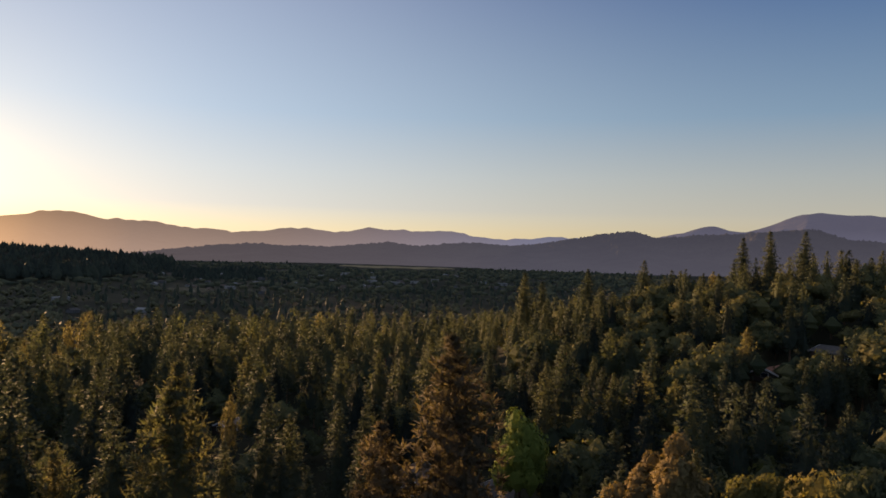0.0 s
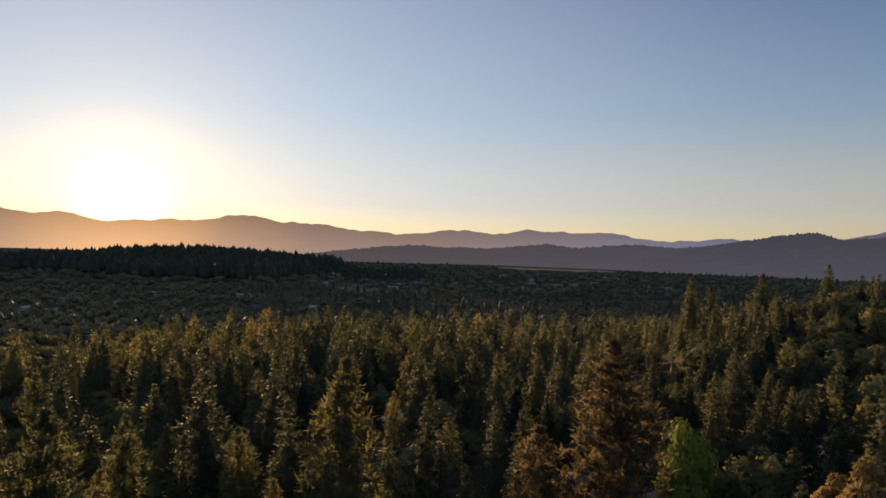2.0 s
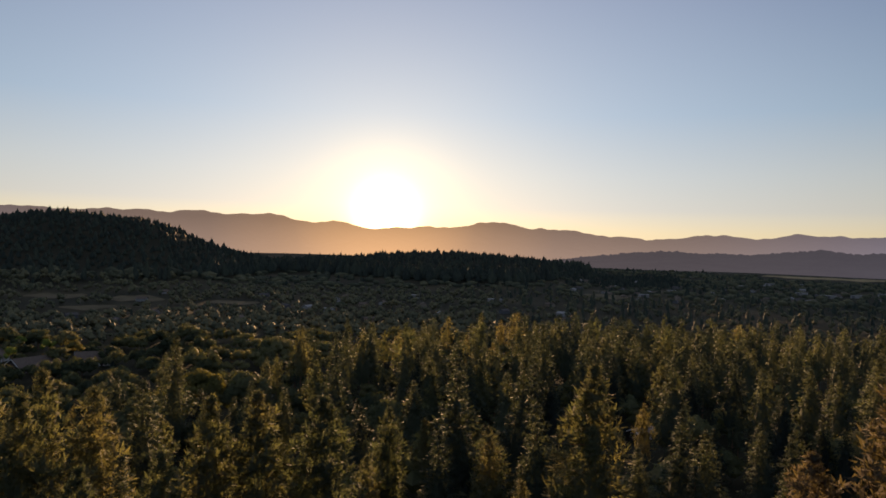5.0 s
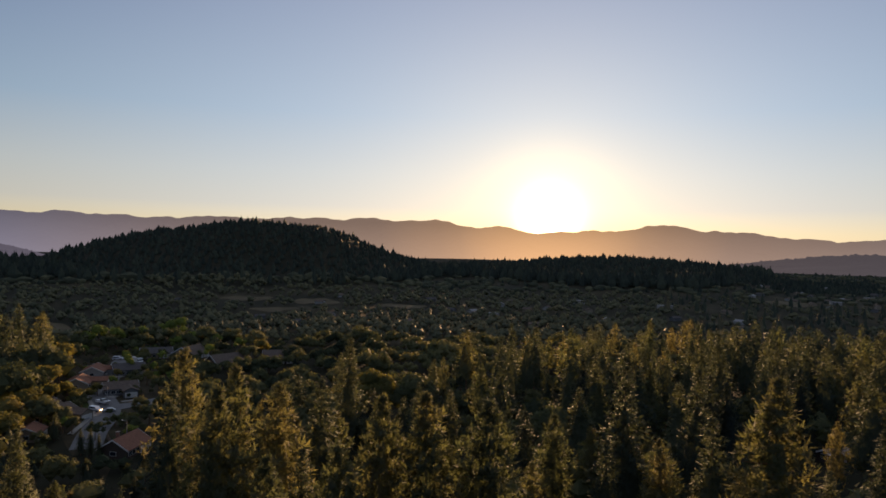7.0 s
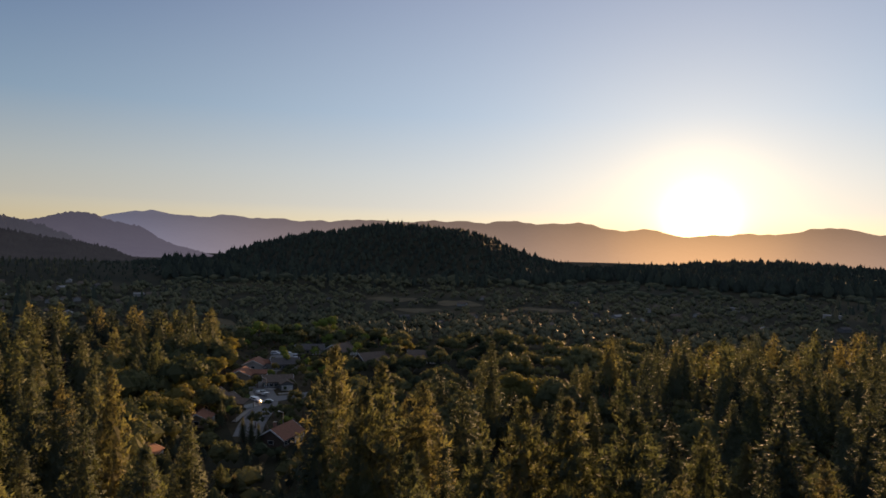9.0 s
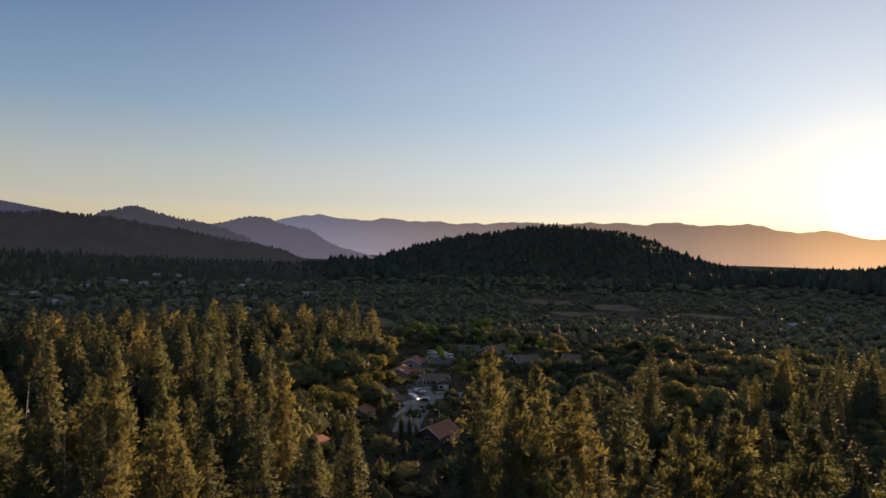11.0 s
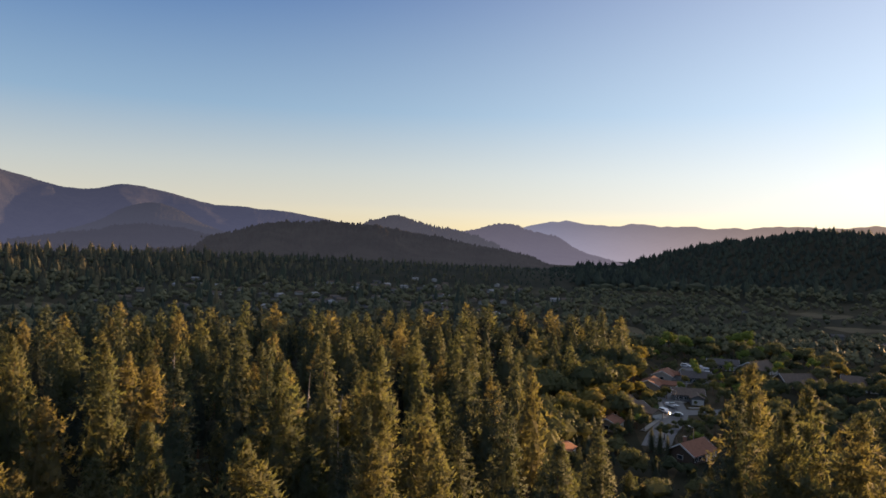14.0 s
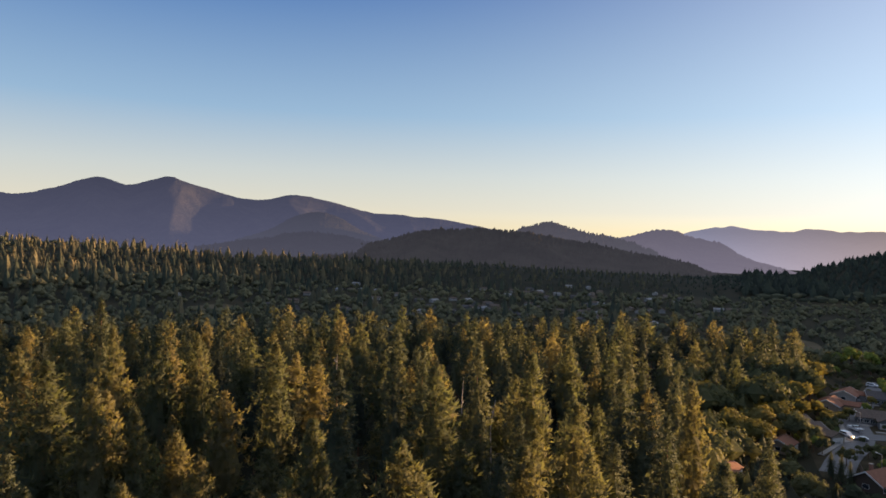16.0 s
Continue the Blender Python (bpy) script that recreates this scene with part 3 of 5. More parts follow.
def plant(kind, x, y, height, width=1.0, fine=False, variant=0, turn=0.0, label=""):
    """One tree with its trunk and crown."""
    z = float(land(x, y)) - 0.25
    m = pose(x, y, z, RNG.normal(0, 1.3), RNG.normal(0, 1.3), turn) @ Matrix.Diagonal((height * width, height * width, height, 1))
    key = (kind, fine, variant)
    if key not in made_trees:
        top = tagged(new(TREE_NAME[kind]), TREE_LABEL[kind], "tree", "trees of the wood")
        stem, crown = tree_meshes(kind, fine, variant)
        for nm, me in (("trunk", stem), ("crown", crown)):
            new(nm, me).parent = top
        made_trees[key] = top
        top.matrix_basis = m
        ob = top
    else:
        src = made_trees[key]
        ob = copy_thing(src, m @ Matrix.Diagonal((1 / src.scale[0], 1 / src.scale[1], 1 / src.scale[2], 1)))
    if label:
        tagged(ob, label)
    return ob


# trees that stand out: kind, azimuth, elevation of the top, distance, width
STAND_OUT_1 = [
    ("pine", 20.1, -8.8, 92, 1.15), ("dry", -1.35, -6.6, 90, 1.25), ("dry", 4.3, -13.4, 90, 1.0), ("lime", -6.7, -11.6, 114, 0.85),
    ("amber", -19.1, -11.2, 82, 0.95), ("amber", -16.2, -12.8, 84, 0.9), ("amber", -17.6, -12.6, 79, 0.85), ("amber", -14.5, -15.8, 82, 0.9), ("fir", 7.5, -12, 130, 0.9), ("fir", 5.9, -12.5, 132, 0.9),
    ("fir", 13.6, -11.5, 115, 1.0), ("fir", 11.6, -13, 118, 1.0), ("fir", -0.6, -5.3, 160, 1.1), ("fir", 0.7, -6.6, 150, 1.1),
    ("fir", -9.8, -6.3, 150, 1.0), ("fir", -8.4, -8.5, 145, 0.9), ("fir", -18.5, -3.5, 215, 0.9), ("fir", -15.7, -0.4, 275, 1.0),
    ("fir", -22.7, 1.5, 270, 1.0), ("fir", -24.6, 2.0, 270, 1.0), ("fir", -26.8, 2.0, 275, 1.0), ("fir", -6.6, -1.6, 265, 1.15),
]
STAND_OUT_2 = [
    ("fir", -8.0, -2.3, 265, 1.15), ("fir", -11.5, -1.2, 270, 1.15), ("fir", -20.4, -7.8, 160, 0.9), ("fir", -22.3, -6.8, 165, 0.9),
    ("fir", -14.8, -6.1, 180, 0.9), ("fir", -29.3, -5.9, 170, 0.9), ("fir", -26.8, -6.9, 165, 0.9), ("oak", -31.1, -12.4, 95, 0.8),
    ("gold", -27.7, -14.0, 92, 0.9), ("oak", -25.5, -9.7, 168, 1.0), ("gold", -24.2, -14.3, 94, 0.9), ("fir", 24, -5.9, 190, 1.0), ("fir", 25.9, -8.6, 130, 1.0),
    ("fir", 24.3, -11.9, 105, 1.0), ("pine", 46.1, -11.4, 92, 1.1), ("pine", 49.8, -11.8, 92, 1.0), ("pine", 41.7, -11.8, 92, 1.1),
    ("fir", 31, -8.6, 118, 1.2), ("pine", 53.4, -15.4, 84, 0.9), ("fir", 54.8, -10.2, 130, 1.1), ("fir", 52.6, -7.1, 190, 1.0),
]
STAND_OUT_3 = [
    ("pine", 63, -10.8, 94, 1.0), ("pine", 65.1, -8.0, 120, 0.95), ("pine", 61.2, -9.3, 110, 1.0), ("pine", 58.3, -10.6, 105, 1.1),
    ("pine", 58.8, -15.9, 80, 0.8), ("fir", 86.7, -8.5, 130, 0.8), ("fir", 79.3, -14.9, 92, 1.0), ("fir", 97.9, -7.6, 140, 0.8),
    ("pine", 93.9, -8.1, 132, 1.0), ("pine", 100.6, -9.5, 118, 1.1), ("fir", 104.3, -8.2, 138, 0.8), ("fir", 102.5, -7.9, 142, 0.8),
    ("pine", 89.9, -11.7, 105, 1.0), ("fir", 82.8, -11.9, 110, 0.8), ("pine", 93.5, -15, 82, 1.1), ("pine", 103.3, -14.9, 82, 1.1),
    ("fir", 109.2, -9.5, 115, 1.1), ("pine", 110.9, -13.4, 88, 0.9), ("pine", 119.5, -6.9, 150, 0.85), ("pine", 122.1, -6.9, 150, 0.9),
]
STAND_OUT_4 = [
    ("pine", 126.4, -10.3, 108, 1.0), ("pine", 130, -8.6, 118, 1.2), ("fir", 126, -4.2, 200, 1.0), ("pine", 114, -7.6, 140, 0.95),
    ("pine", 125, -6.4, 160, 0.85), ("pine", 123.9, -17.1, 70, 0.8), ("gold", 78.6, -10.9, 236, 1.3), ("gold", 76.8, -11.4, 238, 1.3),
    ("fir", 76.3, -13.5, 145, 0.9), ("gold", 79.8, -11.6, 232, 1.2), ("pine", 79.4, -15.0, 96, 0.9), ("fir", 66.3, -10.2, 112, 0.9),
    ("gold", 53, -10.6, 215, 1.5), ("oak", 55, -11.0, 205, 1.4), ("gold", 50.5, -9.2, 235, 1.4), ("oak", 47.5, -9.4, 230, 1.4),
]
taken = []
for k, (kind, az, el, r, w) in enumerate(STAND_OUT_1 + STAND_OUT_2 + STAND_OUT_3 + STAND_OUT_4):
    p = polar(az, r)
    h = EYE + r * math.tan(radians(el)) - float(land(p.x, p.y)) + 0.25
    tall = kind in ("fir", "pine", "dry", "amber")
    h = max(h, 9.0)
    width = w * (28 / h * 0.5 + 0.5 if tall else 14 / h * 0.5 + 0.5)
    plant(kind, p.x, p.y, h, width, r < 100 or kind == "lime", k % 3, RNG.uniform(0, 360))
    taken.append((p.x, p.y, 4.6 * w if tall else 5.5 * w))

# sites of the far houses: azimuth, distance
hr = np.random.default_rng(21)
SITES = []
for az0, az1, r0, r1, count in ((8, 22, 900, 1500, 26), (-5, 9, 1050, 1600, 32), (22, 50, 560, 800, 18), (50, 66, 540, 800, 8), (84, 100, 600, 1000, 40), (100, 122, 640, 950, 12), (74, 84, 680, 1000, 5)):
    SITES += [(float(hr.uniform(az0, az1)), float(r0 * (r1 / r0) ** hr.uniform())) for _ in range(count)]
more = np.random.default_rng(5)
SITES += [(float(more.uniform(82, 112)), float(more.uniform(620, 900))) for _ in range(34)]

# open places with no trees or only low ones: azimuth from, to, distance from, to, greatest height
STREET_OPEN = [(66.2, 73.8, 205, 415, 0), (73.4, 75.4, 236, 286, 0), (66.5, 78, 120, 165, 10), (66.5, 73, 165, 200, 6.5), (66.5, 73, 200, 226, 4.6), (73, 78, 165, 226, 9), (74.3, 75.9, 195, 252, 4.5), (60.5, 64, 348, 378, 0), (77.8, 80.0, 165, 216, 5), (77.8, 80.0, 112, 165, 13), (66, 74, 40, 120, 12), (57, 66.3, 185, 345, 10), (57, 66.3, 345, 400, 6)]
WOOD_OPEN = [(-30.6, -27.3, 184, 206, 3), (-26, -23.8, 176, 193, 4), (15.3, 17.6, 165, 208, 3), (-9, -3.6, 112, 141, 0), (-8.6, -4.6, 85, 112, 5), (-8.4, -4.9, 50, 85, 15), (-1.2, 4.4, 122, 141, 0), (-0.3, 3.5, 95, 122, 5), (0.2, 3.3, 50, 95, 14), (116, 120.5, 630, 700, 0), (80, 84, 495, 560, 0), (72.5, 75, 500, 590, 0), (53.2, 57.4, 660, 766, 0), (56.4, 60.6, 604, 676, 0), (58.4, 62.8, 708, 792, 0), (46.3, 50.7, 655, 735, 0), (46, 62.8, 520, 640, 7), (-1.5, 8.6, 1900, 2450, 0), (17.5, 21, 880, 1000, 0)]
OPEN = STREET_OPEN + WOOD_OPEN


def scatter(spacing, r0, r1, az0, az1, keep, rng):
    """Uneven places for trees, no two too close."""
    n = int(2 * r1 / spacing)
    gx, gy = np.meshgrid(np.arange(n) * spacing - r1, np.arange(n) * spacing - r1)
    x = gx + np.where(np.arange(n)[:, None] % 2, spacing / 2, 0) + rng.uniform(-0.42, 0.42, gx.shape) * spacing
    y = gy + rng.uniform(-0.42, 0.42, gy.shape) * spacing
    r, az = np.hypot(x, y), np.degrees(np.arctan2(-x, y))
    ok = (r >= r0) & (r < r1) & (az > az0) & (az < az1) & (rng.uniform(size=x.shape) < keep)
    return x[ok], y[ok], r[ok], az[ok]


def limit(az, r):
    top = np.full(len(r), 99.0)
    for a0, a1, r0, r1, h in OPEN:
        top = np.where((az > a0) & (az < a1) & (r > r0) & (r < r1), np.minimum(top, h), top)
    return top


def canopy(az, r, ground):
    """How high the tree tops reach over the valley."""
    z = np.interp(r, [50, 130, 180, 230, 280, 330, 450], [39.5, 40.5, 38, 36, 35.5, 33, 28])
    z = np.where((az > -14) & (az <= 44), np.minimum(z, np.interp(r, [130, 160, 260, 420], [33, 37, 34, 28])), z)
    z = np.where((az > 44) & (az <= 67), np.minimum(z, np.interp(r, [125, 150, 330], [34, 26, 20])), z)
    return np.where(az < -4, np.maximum(z, ground + np.interp(r, [60, 140, 300], [13, 16, 18])), z)


def kinds(az, r, rng):
    """0 fir, 1 pine, 2 broadleaf."""
    u = rng.uniform(size=len(az))
    oak = np.interp(az, [-40, -20, -8, 5, 30, 42, 62, 68, 75, 84, 140], [0.46, 0.40, 0.26, 0.05, 0.15, 0.4, 0.55, 0.5, 0.35, 0.06, 0.06])
    oak = np.where((r > 420) & (r < np.where(az > 80, 900, 1000)) & (az > 30), 0.75, oak)
    oak = np.where((r > 150) & (r < 430) & (az > 73.5) & (az < 82), 0.5, oak)
    oak = np.where(r > 1000, np.where(az < 12, 0.45, np.where(az < 80, 0.0, 0.30)), oak)
    pine = np.interp(az, [-40, 0, 25, 45, 80, 140], [0.10, 0.10, 0.22, 0.55, 0.70, 0.72])
    # fewer pines past 205 m: dark firs stand in for shade on back rows
    pine = np.where((r > 205) & (r < 900), pine * 0.5, np.where((r > 900) & (az < 82), 0.0, pine))
    return np.where(u < oak, 2, np.where(u < oak + (1 - oak) * pine, 1, 0))


x, y, r, az = scatter(10.0, 48, 128, -37, 136, 0.70, RNG)
top = limit(az, r)
kk = kinds(az, r, RNG)
for i in range(len(x)):
    if any((x[i] - a) ** 2 + (y[i] - b) ** 2 < c * c for a, b, c in taken):
        continue
    h = float(np.clip(RNG.normal(26, 4), 13, 33)) if kk[i] < 2 else float(RNG.uniform(8, 13))
    g = float(land(x[i], y[i]))
    h = min(h, float(canopy(az[i], r[i], g)) - g - 10 * float(RNG.uniform(0, 1)) ** 1.5, top[i])
    if h < 5:
        continue
    kind = ("fir", "pine", "oak")[kk[i]]
    if h < 9:
        kind = "oak"
    plant(kind, x[i], y[i], h, float(RNG.uniform(0.85, 1.1)) * (1.0 if kind == "oak" else min(1.5, 0.6 + 10 / h)), r[i] < 68, int(RNG.integers(3)), float(RNG.uniform(0, 360)))


def template(kind, detail, variant):
    """A simpler tree, 1 m high: triangles and a mark on those of the trunk."""
    rng = np.random.default_rng(1500 + variant * 11 + int(detail * 62) + kind * 101)
    if kind < 2:
        nm = ("fir", "pine")[kind]
        h, w = 26.0, 4.8 if kind == 0 else 4.6
        base = h * ((0.24, 0.34)[kind] if detail < 1 else 0.08)
        prof = (fir_profile, pine_profile)[kind]
        if detail <= 1:
            crown = conifer(rng, nm, h, w, base, *{-1: (19, 6, 2, 7, 1.18, 0.58), 0: (15, 6, 1, 8, 1.45, 0.60), 0.5: (9, 5, 1, 5, 2.2, 0.66), 1: (6, 4, 1, 1, 3.0, 0.86)}[detail])
        else:
            crown = conifer(rng, nm, h, w, h * 0.06, 4, 3, 1, 1, 3.0, 0.86)
        stem = trunk(h * 0.6, 0.4, 3, rng, 0.2, 2) if detail < 1 else np.zeros((0, 3, 3))
    else:
        h, w, base = 12.0, 6.2, 0.7
        if detail < 1:
            crown = broadleaf(rng, h, w, base, *{-1: (22, 40, 0.62), 0: (15, 34, 0.76), 0.5: (9, 20, 0.95)}[detail], 4)
        elif detail == 1:
            crown = broadleaf(rng, h, w, base, 3, 6, 1.5, 4)
        else:
            leaf = broadleaf(rng, h, w, base, 2, 5, 2.6, 4)
            crown = joined(bare(core(h, 0.3, w * 0.85, 5, 3, lambda u: np.sqrt(np.clip(1 - (1.65 * u - 0.65) ** 2, 0.02, 1)), rng)), (leaf[0][:5], leaf[1][:5]))
        stem = np.zeros((0, 3, 3))
    tris, normals = joined(crown, bare(stem))
    return tris / h, normals, np.concatenate([np.zeros(len(crown[0]), int), np.ones(len(stem), int)])


def wood(name, label, detail, x, y, r, kind_of, height, top, rng, mat, which, fat=1.0):
    """Many trees that nobody could count, as one mesh of one kind of tree."""
    temps = [template(which, detail, v) for v in range(4)]
    parts, marks, normals, tints = [], [], [], []
    pick = rng.integers(0, 4, len(x))
    h = np.minimum(height, top)
    wide = which == 2 and detail >= 0.5
    for v in range(4):
        sel = np.where((kind_of == which) & (pick == v) & (h > 4))[0]
        if not len(sel):
            continue
        tri, nrm, mk = temps[v]
        a = rng.uniform(0, 2 * np.pi, len(sel))
        c, s = np.cos(a)[:, None, None], np.sin(a)[:, None, None]
        hw = fat * ((h[sel] * 0.8 + 3.0) * rng.uniform(0.72 if wide else 0.85, 1.4 if wide else 1.2, len(sel)))[:, None, None]
        X = (tri[None, :, :, 0] * c - tri[None, :, :, 1] * s) * hw + x[sel][:, None, None]
        Y = (tri[None, :, :, 0] * s + tri[None, :, :, 1] * c) * hw + y[sel][:, None, None]
        Z = tri[None, :, :, 2] * h[sel][:, None, None] + (land(x[sel], y[sel]) - 0.3)[:, None, None]
        parts.append(np.stack([X, Y, Z], -1).reshape(-1, 3, 3).astype(np.float32))
        marks.append(np.tile(mk, len(sel)))
        tints.append(np.repeat(rng.uniform(-0.5, 0.5, len(sel)), len(tri) * 3).astype(np.float32))
        normals.append(np.stack([nrm[None, :, :, 0] * c - nrm[None, :, :, 1] * s, nrm[None, :, :, 0] * s + nrm[None, :, :, 1] * c, nrm[None, :, :, 2] + 0 * c], -1).reshape(-1, 3, 3).astype(np.float32))
    if parts:
        ob = new(name, soup(name, np.concatenate(parts), [mat, M_BARK], np.concatenate(marks), normals=np.concatenate(normals)))
        ob.data.attributes.new("tint", "FLOAT", "POINT").data.foreach_set("value", np.concatenate(tints))
        tagged(ob, label, "trees", kind="stuff")


MATS = (M_FIR, M_PINE, M_OAK)
# foliage copies with next to no translucency, so backlit valley and far woods stay dark
OPAQUE = (foliage("opaque_fir_needles", (0.038, 0.047, 0.038), (0.052, 0.064, 0.048), (0.070, 0.080, 0.054), 0.03, 0.0), foliage("opaque_pine_needles", (0.064, 0.066, 0.050), (0.112, 0.106, 0.066), (0.164, 0.134, 0.078), 0.07, 0.0),
         foliage("opaque_oak_leaves", (0.074, 0.080, 0.054), (0.112, 0.114, 0.070), (0.158, 0.146, 0.082), 0.08, 0.0))
WORD = ("fir", "pine", "broadleaf")


def woods(stage, spacing, r0, r1, detail, keep, rng, az0=-40, az1=139, fat=1.0):
    x, y, r, az = scatter(spacing, r0, r1, az0, az1, keep, rng)
    kind_of = kinds(az, r, rng)
    clear = np.ones(len(x), bool)
    for a, b, c in taken:
        clear &= (x - a) ** 2 + (y - b) ** 2 > c * c
    for a, d in SITES:
        clear &= (np.abs(np.radians(az - a)) * r > 7.5) | (r < d - np.where(az > 80, 17, 15)) | (r > d + 8)
    height = np.where(kind_of < 2, np.clip(rng.normal(23, 4, len(x)), 12, 33), rng.uniform(8, 14, len(x)))
    valley = (r > np.interp(az, [-40, -12, -6, 0, 25, 45, 60, 72.5, 74, 84, 100, 140], [520, 520, 430, 410, 400, 300, 260, 300, 425, 400, 370, 340])) & (land(x, y) < 9)
    hill_foot = (az > 14) & (az < 28) & (r > 1250) & (r < 1750)
    valley &= ~hill_foot
    kind_of = np.where(valley & (rng.uniform(size=len(x)) < np.where(az > 108, 0.30, np.where((az > 74) & (r > 560), 0.6, np.where((az > 28) & (az < 78), 0.88, 0.74)))), 2, kind_of)
    height = np.where(kind_of < 2, np.clip(rng.normal(25, 5, len(x)), 10, 34), rng.uniform(6, 15, len(x)))
    height = np.where(r < 440, np.minimum(height, canopy(az, r, land(x, y)) - land(x, y) - 10 * rng.uniform(0, 1, len(x)) ** 1.5), height)
    height = np.where((az > 73.5) & (az < 82) & (r > 150) & (r < 430) & (kind_of == 2), height * 1.5, height)
    low = np.where(az < 28, 0.50, np.where(az < 74, np.where(r < 600, 0.85, 0.62), 0.72))
    height = np.where(valley, height * np.where(kind_of < 2, np.where((az > 28) & (az < 78), 0.5, 0.8), 0.95) * low * rng.uniform(0.6, 1.25, len(x)), height)
    height = np.where(valley & (az > 28) & (az < 78) & (r > 440), np.minimum(height, 8.5), height)
    clear &= ~valley | (rng.uniform(size=len(x)) < np.where(az < 28, 0.66, np.where(az < 78, np.where(r < 600, 0.96, 0.72), 0.72)))
    height = np.where(r > 900, height * np.where(az < 78, np.where((land(x, y) < 14) & ~hill_foot, np.where(az < 14, 0.9, 0.8), np.where((np.abs(r - np.where(az < 46, 1650, 1500)) < 60) & (rng.uniform(size=len(x)) < 0.4), rng.uniform(0.40, 0.60, len(x)), 0.37)), np.interp(az, [80, 96, 108], [0.40, 0.5, 1.0]) * rng.uniform(0.30, 0.80, len(x))), height)
    top = np.where(clear, limit(az, r), 0)
    for which in range(3):
        wood(WORD[which] + "_" + stage, f"{('dense dark green firs', 'dense olive green pines', 'rounded olive green broadleaf trees')[which]} of the {stage.replace('_', ' ')}", detail, x, y, r, kind_of, height, top, rng, (MATS if detail < 1 else OPAQUE)[which], which, fat)


woods("hillside_wood", 8.8, 75, 330, 0, 0.88, RNG, az1=-5, fat=1.0)
woods("near_wood", 10.8, 128, 215, -1, 0.78, RNG, fat=0.95)
woods("wood", 11.0, 215, 320, 0, 0.76, RNG, fat=0.95)
woods("wood_edge", 9.6, 320, 440, 0.5, 0.88, RNG, az1=50)
woods("street_wood", 10.4, 320, 440, 0, 0.84, RNG, az0=50, az1=76)
woods("shaded_wood_edge", 9.6, 320, 440, 0.5, 0.88, RNG, az0=76)


def undergrowth(rng):
    """Young trees and brush that fill the gaps of the wood."""
    for stage, r0, r1, keep, detail in (("near_", 45, 130, 0.66, 0.5), ("", 130, 290, 0.40, 1)):
        x, y, r, az = scatter(6.4, r0, r1, -39, 137, keep, rng)
        height = rng.uniform(4.2, 10, len(x))
        top = limit(az, r)
        kind_of = np.where(rng.uniform(size=len(x)) < 0.45, 2, 0)
        for which in (0, 2):
            wood(stage + ("young_firs", "", "brush")[which], ("young dark green firs between the tall trees", "", "dark green brush under the trees")[which], detail, x, y, r, kind_of, height, top, rng, MATS[which], which)


undergrowth(RNG)
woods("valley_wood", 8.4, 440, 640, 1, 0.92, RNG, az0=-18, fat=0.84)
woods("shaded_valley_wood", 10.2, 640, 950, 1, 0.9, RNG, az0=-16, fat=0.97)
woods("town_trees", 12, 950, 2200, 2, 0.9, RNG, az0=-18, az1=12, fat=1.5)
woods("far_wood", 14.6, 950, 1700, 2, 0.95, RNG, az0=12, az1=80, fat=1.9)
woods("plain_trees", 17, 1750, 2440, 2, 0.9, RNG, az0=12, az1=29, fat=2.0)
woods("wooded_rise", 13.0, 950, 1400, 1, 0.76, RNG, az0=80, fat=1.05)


def dead_tree(az, r, height, seed):
    """A bare grey snag with a few broken limbs."""
    rng = np.random.default_rng(seed)
    p = polar(az, r)
    top = tagged(new("dead_tree"), "bare grey dead tree trunk with broken limbs", "tree")
    top.matrix_basis = pose(p.x, p.y, float(land(p.x, p.y)) - 0.2)
    new("trunk", soup("trunk", trunk(height, 0.3, 7, rng, 0.25), [M_SNAG], smooth=True)).parent = top
    for k in range(7):
        limb = new("limb", soup("limb", trunk(float(rng.uniform(0.8, 2.2)), 0.07, 4, rng, 0.15, 3), [M_SNAG], smooth=True))
        limb.parent = top
        limb.matrix_basis = pose(0, 0, height * float(rng.uniform(0.5, 0.95)), 0, float(rng.uniform(60, 110)), k * 97)


for k, (az, r, h) in enumerate(((109.0, 190, 27), (96.5, 150, 24), (98.8, 165, 26), (112.5, 205, 25))):
    dead_tree(az, r, h, 60 + k)

# ---- houses, roads and fields ----
M_ROOFS = [surface("brown_shingles", (0.10, 0.075, 0.06), (0.17, 0.125, 0.10), 1.5, 0.9, 0.4), surface("grey_shingles", (0.070, 0.062, 0.060), (0.120, 0.106, 0.100), 1.5, 0.9, 0.4),
           surface("red_brown_shingles", (0.19, 0.085, 0.055), (0.29, 0.135, 0.09), 1.5, 0.9, 0.4), surface("pale_grey_roof", (0.20, 0.19, 0.19), (0.30, 0.29, 0.28), 0.6, 0.6, 0.2)]
M_WALLS = [plain("tan_siding", (0.30, 0.235, 0.17), 0.7), plain("white_siding", (0.36, 0.34, 0.315), 0.7), plain("dark_brown_siding", (0.09, 0.065, 0.05), 0.7), plain("grey_siding", (0.17, 0.165, 0.16), 0.7)]
for dull in M_ROOFS + M_WALLS:
    dull.node_tree.nodes["Principled BSDF"].inputs["Specular IOR Level"].default_value = 0.12
M_TRIM = plain("white_trim", (0.70, 0.69, 0.66), 0.5)
M_DOOR = plain("garage_door_paint", (0.62, 0.58, 0.52), 0.5)
M_BRICK = surface("chimney_brick", (0.22, 0.10, 0.07), (0.32, 0.16, 0.11), 3.0, 0.9, 0.4)
M_GLASS, _n, _l, _b = material("window_glass")
_b.inputs["Base Color"].default_value, _b.inputs["Roughness"].default_value, _b.inputs["Specular IOR Level"].default_value = (0.02, 0.025, 0.03, 1), 0.05, 0.8
M_TYRE = plain("tyre_rubber", (0.03, 0.03, 0.03), 0.9)
